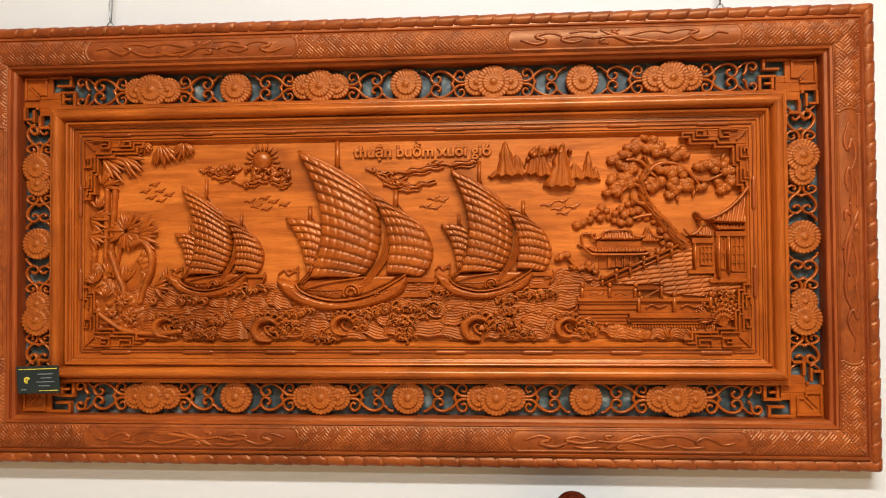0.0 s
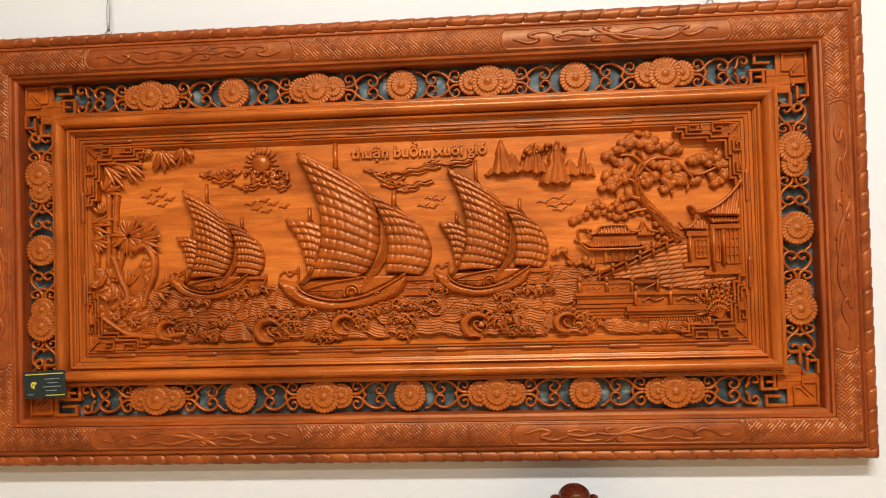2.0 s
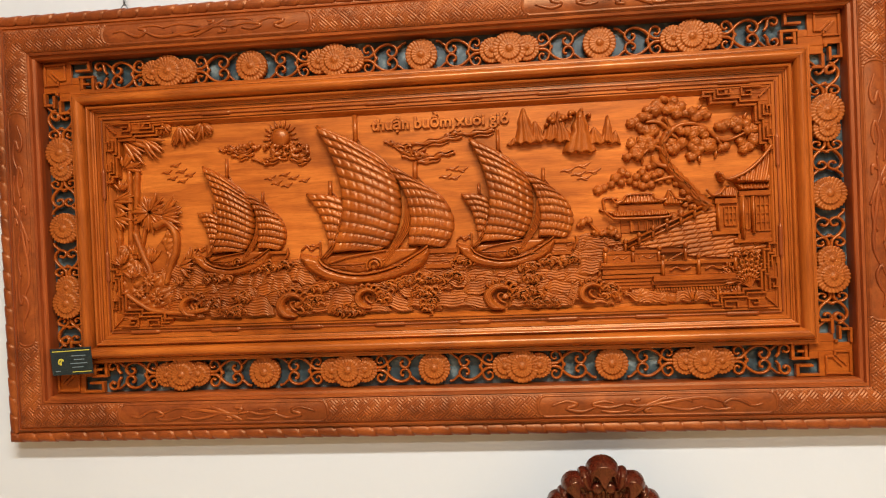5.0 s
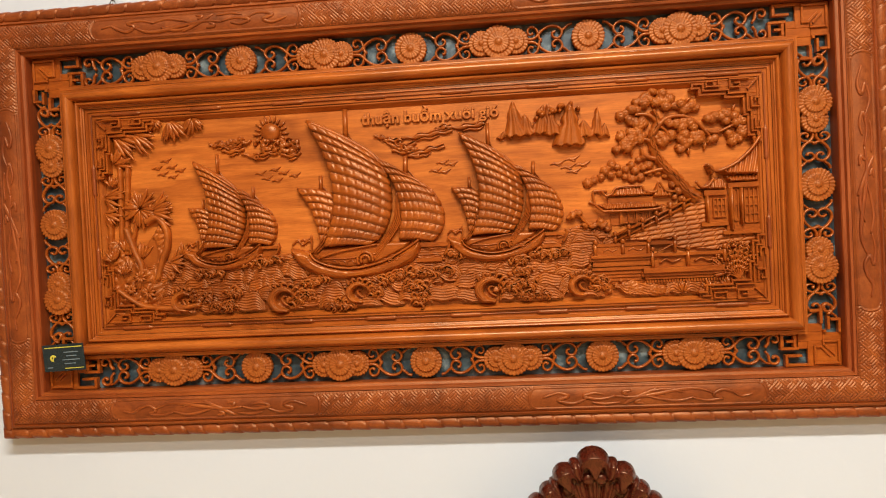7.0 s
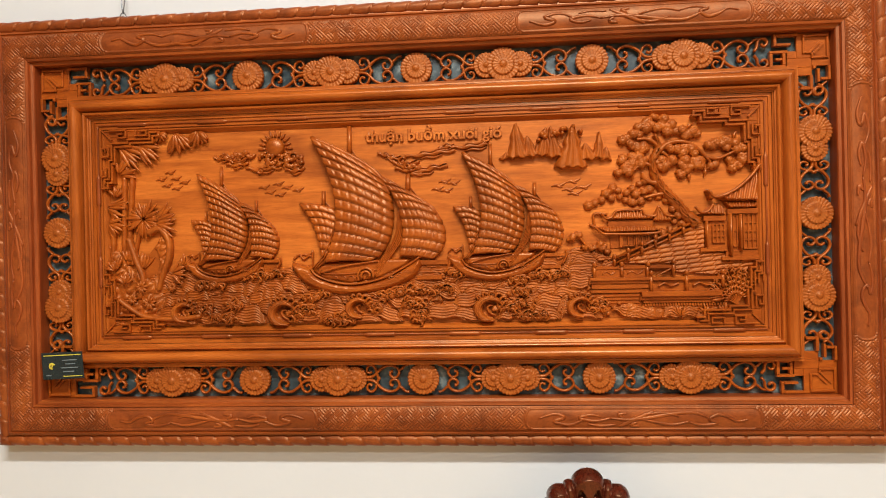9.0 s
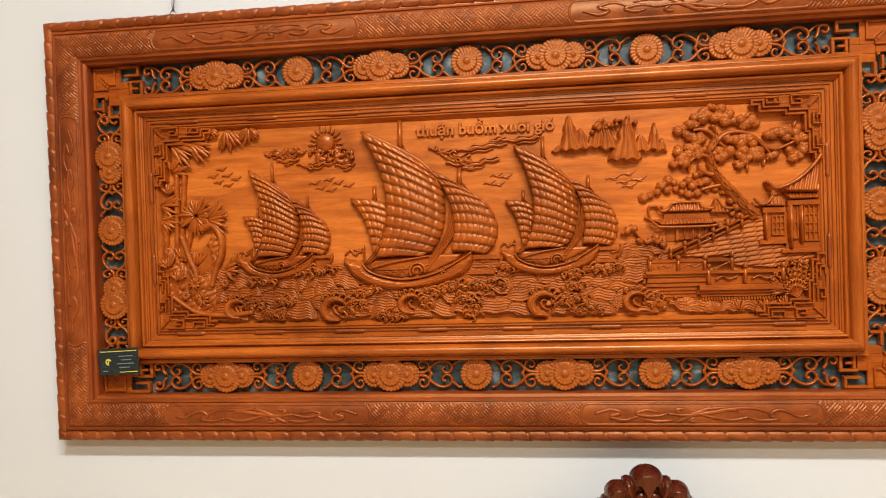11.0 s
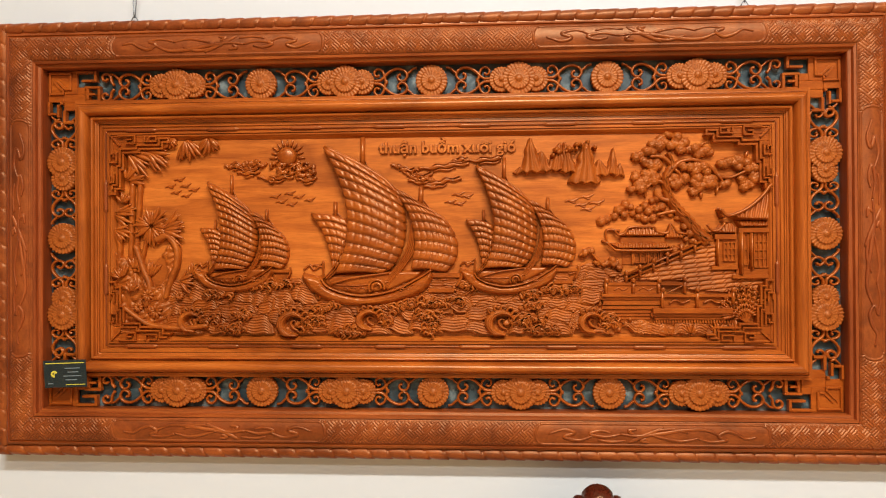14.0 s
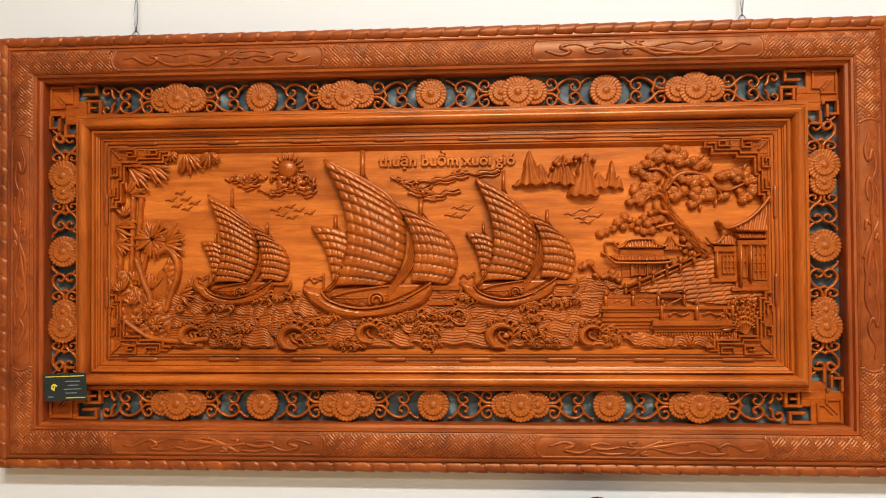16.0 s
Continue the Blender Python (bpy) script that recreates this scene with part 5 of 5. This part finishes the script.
for n in range(30):
    x = 0.4750 + n * 0.0057
    part("dentil", box(x, x + 0.0032, FIELD_Y - 0.0125, FIELD_Y, -0.1870, -0.1820), CARVED, fence)
# slanting railing up to the hill
a, b = (0.4110, -0.0870), (0.5720, -0.0150)
for n, (o, h) in enumerate(((0.0, 0.014), (-0.011, 0.010))):
    part("railing", sweep([(a[0], a[1] + o), (b[0], b[1] + o)], 0.0030, 0.006, FIELD_Y - h + 0.004, 8), CARVED, fence)
for n in range(6):
    t = (n + 0.1) / 5.6
    x, z = a[0] + (b[0] - a[0]) * t, a[1] + (b[1] - a[1]) * t
    post(fence, (x, z - 0.016), (x, z + 0.006), 0.0036, 0.017)

# shore plants beneath the terrace
shore = panel_group("shore_plants", "rocks and leafy shrubs carved along the shore")
part("rock", knobs(spread((0.4270, -0.1930), (0.4770, -0.2020), 5, 0.004, 101) + spread((0.4650, -0.2020), (0.5240, -0.2040), 6, 0.003, 102), 0.0115, 103, 0.5, 3, 0.003), MATTE, shore)
part("rock", knobs(spread((0.5180, -0.2040), (0.6420, -0.2040), 16, 0.006, 104), 0.0070, 105, 0.55, 5, 0.002), MATTE, shore)
part("shrub", knobs(spread((0.3720, -0.2020), (0.4150, -0.1850), 26, 0.012, 106), 0.0045, 107, 1.0, 0, 0.004), MATTE, shore)


def leaf(base, angle, length, width, y, bend=0.0):
    t = np.linspace(0, 1, 9)
    a = angle + bend * t
    x = base[0] + np.cumsum(np.cos(a)) * length / 9
    z = base[1] + np.cumsum(np.sin(a)) * length / 9
    w = width * np.sin(np.pi * (0.04 + 0.94 * t)) ** 0.8
    return sweep(np.stack([x, z], 1), w, 0.0034 * np.sin(np.pi * (0.10 + 0.85 * t)) + 0.0008, y, 8)


def fan(g, base, start, end, n, length, width, y, seed):
    rng, n = random.Random(seed), max(4, int(n * 1.2))
    for i in range(n):
        a = math.radians(start + (end - start) * (i + 0.5) / n + rng.uniform(-5, 5))
        part("leaf", (*leaf(base, a, length * rng.uniform(0.75, 1.1), 1.02 * width * rng.uniform(0.8, 1.15), y - 0.0018 * (i % 3), rng.uniform(-0.3, 0.3)), True), CARVED, g)


for base, s, e, n, length in (((0.5480, -0.2110), 30, 150, 7, 0.026), ((0.6020, -0.2090), 40, 150, 6, 0.026), ((0.6390, -0.2060), 50, 140, 5, 0.024), ((0.3890, -0.2040), 60, 130, 6, 0.03)):
    fan(shore, base, s, e, n, length, 0.0026, FIELD_Y - 0.010, int(length * 1e4 + n))
bush = panel_group("branching_bush", "fern-like bush carved beside the terrace")
for n in range(9):
    ang = math.radians(58 + n * 11)
    base = (0.6640, -0.1870)
    ln = 0.075 - 0.0035 * abs(n - 4)
    pts = [(base[0] + ln * q * math.cos(ang + 0.25 * q * (1 if n < 4 else -1)), base[1] + ln * q * math.sin(ang + 0.25 * q)) for q in (0, 0.35, 0.7, 1.0)]
    part("stem", tube(pts, 0.0019, FIELD_Y - 0.010, 0.004, taper=0.6), CARVED, bush)
    for q in (0.3, 0.45, 0.6, 0.75, 0.9, 1.0):
        p = (base[0] + ln * q * math.cos(ang), base[1] + ln * q * math.sin(ang))
        for s in (-1, 1):
            part("leaf", (*leaf(p, ang + s * 0.8, 0.012, 0.0022, FIELD_Y - 0.012), True), CARVED, bush)
fan(bush, (0.6380, -0.1730), 120, 200, 9, 0.035, 0.0028, FIELD_Y - 0.012, 55)

# ---- left side: bamboo, palm, rocks ----
grove = panel_group("bamboo_grove", "bamboo canes and leaf sprays carved in relief")
for (a, b), w in ((((-0.6510, 0.1260), (-0.6650, -0.0760)), 0.0048), (((-0.6700, 0.1220), (-0.6750, -0.0950)), 0.0052), (((-0.6960, 0.0630), (-0.7010, -0.0700)), 0.0050), (((-0.6350, 0.0060), (-0.6550, -0.0760)), 0.0038)):
    n = 40
    t = np.linspace(0, 1, n)
    path = np.stack([a[0] + (b[0] - a[0]) * t, a[1] + (b[1] - a[1]) * t], 1)
    joint = np.exp(-(((t * 5) % 1 - 0.5) / 0.06) ** 2)
    part("cane", sweep(path, 1.25 * w * (1 + 0.25 * joint), 0.008 * (1 + 0.15 * joint), FIELD_Y - 0.003, 10), CARVED, grove)
for base, s, e, n, length, width in (((-0.6810, 0.1940), -75, 5, 11, 0.075, 0.0050), ((-0.6370, 0.1950), -70, -5, 9, 0.058, 0.0050), ((-0.5460, 0.2190), -125, -35, 11, 0.050, 0.0052), ((-0.4940, 0.2210), -150, -30, 9, 0.040, 0.0048), ((-0.6810, 0.1260), -10, 110, 9, 0.042, 0.0040),
                                     ((-0.5830, 0.2220), -150, -20, 6, 0.026, 0.004), ((-0.7110, 0.0540), -60, 40, 9, 0.050, 0.0042), ((-0.7090, 0.0190), -80, 10, 8, 0.040, 0.0042), ((-0.6890, 0.0760), 30, 130, 5, 0.03, 0.0036), ((-0.6650, -0.0700), 20, 120, 5, 0.035, 0.004)):
    fan(grove, base, s, e, n, length, width, FIELD_Y - 0.008, int(base[0] * -7000) + n)
palm = panel_group("palm", "radiating palm leaves over a hollow rock carved in relief")
fan(palm, (-0.6240, 0.0260), 0, 360, 20, 0.045, 0.0046, FIELD_Y - 0.009, 7)
fan(palm, (-0.5980, 0.0180), -45, 55, 10, 0.052, 0.0052, FIELD_Y - 0.011, 8)
fan(palm, (-0.5590, -0.0960), 60, -75, 9, 0.035, 0.0036, FIELD_Y - 0.012, 9)
fan(palm, (-0.5330, -0.0830), -30, 120, 7, 0.028, 0.0030, FIELD_Y - 0.012, 10)
fan(palm, (-0.6290, -0.0890), 50, 110, 5, 0.04, 0.0042, FIELD_Y - 0.006, 12)

crag_line = [(-0.7110, -0.0290), (-0.6880, -0.0450), (-0.6650, -0.0720), (-0.6490, -0.0950), (-0.6350, -0.0700), (-0.6160, -0.0510), (-0.5980, -0.0300), (-0.5870, -0.0100), (-0.5730, -0.0230), (-0.5680, -0.0480), (-0.5760, -0.0770), (-0.5870, -0.1020), (-0.5840, -0.1330), (-0.5750, -0.1650), (-0.5870, -0.1960), (-0.6970, -0.1960), (-0.7170, -0.1450)]
gx, gz = [p[0] for p in crag_line], [p[1] for p in crag_line]


def crag(X, Z):
    d = poly_sdf(X, Z, crag_line)
    fold = np.abs(ripple(X - 0.5 * Z, Z * 0.6 + 0.3 * X, 230, 2.0))
    h = 0.004 + 0.008 * np.sqrt(np.clip(d / 0.02, 0, 1)) + 0.005 * fold * np.clip(d / 0.006, 0, 1) - 0.004 * np.clip(ripple(X, Z, 60, 5.0), 0, 1)
    hollow = poly_sdf(X, Z, [(-0.6520, -0.0700), (-0.6260, -0.0320), (-0.5980, -0.0430), (-0.5870, -0.0700), (-0.6030, -0.1140), (-0.6370, -0.1050)])
    return np.where(d > 0, np.where(hollow > 0, np.minimum(h, 0.004), h), d * 3)


panel_part("shore_crag", relief(min(gx) - 0.003, max(gx) + 0.003, min(gz) - 0.003, max(gz) + 0.003, 0.0014, crag, FIELD_Y), MATTE, "folded shore rock carved in relief")
arch = panel_group("rock_arch")
part("arch", tube([(-0.6160, -0.0060), (-0.5880, 0.0040), (-0.5680, -0.0230), (-0.5680, -0.0600), (-0.5810, -0.0940), (-0.5930, -0.1350)], 0.0085, FIELD_Y - 0.006, 0.012, taper=0.8), MATTE, arch)
part("arch", tube([(-0.5880, 0.0040), (-0.6010, 0.0160), (-0.6010, 0.0330)], 0.0050, FIELD_Y - 0.006, 0.009), MATTE, arch)
part("arch", tube([(-0.6610, -0.0160), (-0.6440, -0.0660), (-0.6280, -0.1100), (-0.6380, -0.1530)], 0.0070, FIELD_Y - 0.008, 0.010), MATTE, arch)
part("arch", tube([(-0.6850, -0.1530), (-0.6600, -0.1720), (-0.6220, -0.1930), (-0.5520, -0.2000), (-0.4950, -0.1930)], 0.0060, FIELD_Y - 0.010, 0.011), MATTE, arch)
for c, r in (((-0.6310, -0.1270), 12), ((-0.6130, -0.1620), 13), ((-0.6520, -0.1530), 9), ((-0.5590, -0.1270), 8)):
    g = panel_group("carved_blossom")
    for i in range(9):
        part("petal", (*leaf(c, math.radians(i * 40 + r), 0.0013 * r, 0.0036, FIELD_Y - 0.016), True), MATTE, g)
fan(grove, (-0.6880, -0.0890), 60, 170, 8, 0.03, 0.0036, FIELD_Y - 0.017, 21)
fan(grove, (-0.6650, -0.1200), 20, 160, 9, 0.028, 0.0034, FIELD_Y - 0.019, 22)

# ---- strips painted as the shaded wall behind the openwork ----
SHADED_GAP = material("backing_slate", (0.055, 0.078, 0.080), 0.30)[0]
back_nt = SHADED_GAP.node_tree
back_noise = node(back_nt, "ShaderNodeTexNoise", Scale=34.0, Detail=4.0)
# paler patches stand for light reaching the wall through the holes
back_ramp = ramp(back_nt, back_noise.outputs[0], [(0.38, (0.020, 0.032, 0.036)), (0.55, (0.050, 0.072, 0.072)), (0.70, (0.20, 0.23, 0.21))])
back_co = back_nt.nodes.new("ShaderNodeTexCoord")
back_nt.links.new(back_co.outputs["Object"], back_noise.inputs["Vector"])
back_nt.links.new(back_ramp.outputs[0], back_nt.nodes["Principled BSDF"].inputs["Base Color"])
for side in SIDES:
    panel_part("backing_strip", (*rail([(0.104, 0.0285), (0.104, 0.0215), (0.1745, 0.0215), (0.1745, 0.0285)], side), False), SHADED_GAP, "dark slate-green strip painted as the shaded wall behind the openwork")

# ---- hanging wires ----


def hanging_wire(x):
    w = new("hanging_wire")
    z = MID + HALF_H
    w.location = (x, 0.008, z)
    ring = joined([sweep([(-0.0125, -0.003), (-0.004, 0.012), (0.0, 0.0165)], 0.0011, 0.0011, 0.0, 6), sweep([(0.0125, -0.003), (0.004, 0.012), (0.0, 0.0165)], 0.0011, 0.0011, 0.0, 6)])
    part("hook", ring, WIRE, w, "small bent steel hook")
    t = np.linspace(0, 1, 130)
    for s in (1, -1):
        path = np.stack([0.0034 * s * np.sin(t * 60) * np.exp(-t) + 0.010 * np.sin(t * 14) * t * (1 - t), 0.012 + t * (4.0 - z - 0.012), 0.018 * t + 0.0015 * s * np.cos(t * 60)], 1)
        part("strand", sweep(path, 0.0012, 0.0012, 0.0, 6), WIRE, w)
    return tagged(w, "twisted grey steel wire holding the panel to the ceiling", "wire", "hanging wires")


hanging_wire(-0.664)
hanging_wire(0.667)

# ---- business card tucked on the frame ----
card = new("business_card")
card.location = (-0.8045, -0.0265, MID - 0.2965)
card.rotation_euler = (math.radians(3), math.radians(-2.2), 0)
part("sheet", box(-0.048, 0.048, 0.0, 0.0008, -0.030, 0.030, 0.0002), CARD, card)


def bar(x0, x1, z0, z1, mat):
    part("print_bar", box(x0, x1, -0.0003, 0.0002, z0, z1), mat, card)


bar(-0.043, 0.044, 0.0225, 0.0243, CARD_INK)
bar(0.0, 0.044, -0.0250, -0.0234, CARD_INK)
for n, (a, b) in enumerate(((0.0, 0.034), (0.006, 0.030), (-0.004, 0.036), (0.0, 0.026))):
    bar(a, b, 0.011 - n * 0.0085, 0.0128 - n * 0.0085, CARD_GREY)
bar(-0.040, -0.028, -0.022, -0.020, CARD_GREY)
seal = sweep(spiral(-0.025, -0.001, 0.0062, 0.4, 0.72, 22, 0.75), 0.0022, 0.0003, -0.0002, 6)
part("emblem", joined([seal, sweep(catmull([(-0.030, -0.006), (-0.025, -0.002), (-0.0235, 0.005)], 6), 0.0016, 0.0003, -0.0002, 6)]), CARD_INK, card, "small gold crescent emblem")
tagged(card, "glossy black business card with gold print resting on the frame", "card")

# ---- carved chair below the panel ----
chair = new("carved_chair")
CHX, CHY, CHZ = 0.3365, -0.10, 1.196
chair.location = (CHX, CHY, 0.0)


def shell_crest():
    """A scalloped shell: fluted fan with rolled lobes along its rim."""
    lobes = ((0.0, 0.205, 0.190, 1.0), (0.235, 0.06, 0.172, 0.7), (0.40, 0.165, 0.170, 0.9), (0.585, 0.05, 0.154, 0.65), (0.72, 0.14, 0.155, 0.85), (0.97, 0.13, 0.158, 0.8), (1.24, 0.14, 0.152, 0.8))

    def height(X, Z):
        X = np.abs(X)
        r, a = np.hypot(X, Z + 0.190), np.arctan2(X, Z + 0.190)
        h = np.full(X.shape, -0.002)
        ribs = np.abs(np.cos(a * 11.0))
        h = np.where(r < 0.125, 0.008 + 0.006 * ribs + 0.0035 * np.abs(np.cos(a * 33.0)), h)
        for mid, wide, rim, big in lobes:
            u = np.clip(np.abs(a - mid) / wide, 0, 1)
            edge = rim - (1 - np.sqrt(1 - u * u)) * wide * rim * 0.9
            cap = np.sqrt(np.clip(1 - u**2.4, 0, 1))
            lip = np.clip((edge - r) / 0.012, 0, 1) ** 0.5
            roll = np.clip((r - (rim - 0.052 * big - 0.012 * np.cos(a * 30))) / 0.010, 0, 1) ** 0.7
            bulge = 0.014 + 0.026 * big * cap * lip * roll
            h = np.maximum(h, np.where((u < 1) & (r < edge) & (r > rim - 0.065), bulge, -0.002))
        for cx, cz, q in ((0.012, -0.060, 0.011), (0.052, -0.078, 0.013), (0.088, -0.112, 0.012)):
            d = np.hypot(X - cx, Z - cz)
            h = np.maximum(h, np.where(d < q, 0.022 + 0.5 * np.sqrt(np.clip(q * q - d * d, 0, None)), -0.002))
        return h

    return relief(-0.16, 0.16, -0.15, 0.004, 0.0010, height, 0.02)


top = part("shell_crest", shell_crest(), CREST, chair, "scalloped shell crest in dark red lacquer")
top.location = (0, 0, CHZ)
part("back_panel", box(-0.24, 0.24, 0.005, 0.035, 0.42, CHZ - 0.145, 0.008), CREST, chair)
part("seat", box(-0.30, 0.30, -0.56, 0.035, 0.36, 0.42, 0.01), CREST, chair)
for sx in (-1, 1):
    for y in (-0.53, 0.0):
        part("leg", box(sx * 0.26 - 0.03, sx * 0.26 + 0.03, y - 0.03, y + 0.03, 0.0, 0.36, 0.008), CREST, chair)
tagged(chair, "dark red lacquered wooden chair with a scalloped shell crest", "chair")

# ---- each motif's main piece carries its other pieces ----
for g, root in GROUPS:
    kids = list(g.children)
    main = next((o for o in kids if root and o.name.split(".")[0] == root), kids[0])
    name, place = g.name.split(".")[0], g.location.copy()
    label = g.get("label", "")
    for o in kids:
        o.parent = main if o is not main else panel
    main.location = place
    bpy.data.objects.remove(g)
    main.name = name
    tagged(main, label)
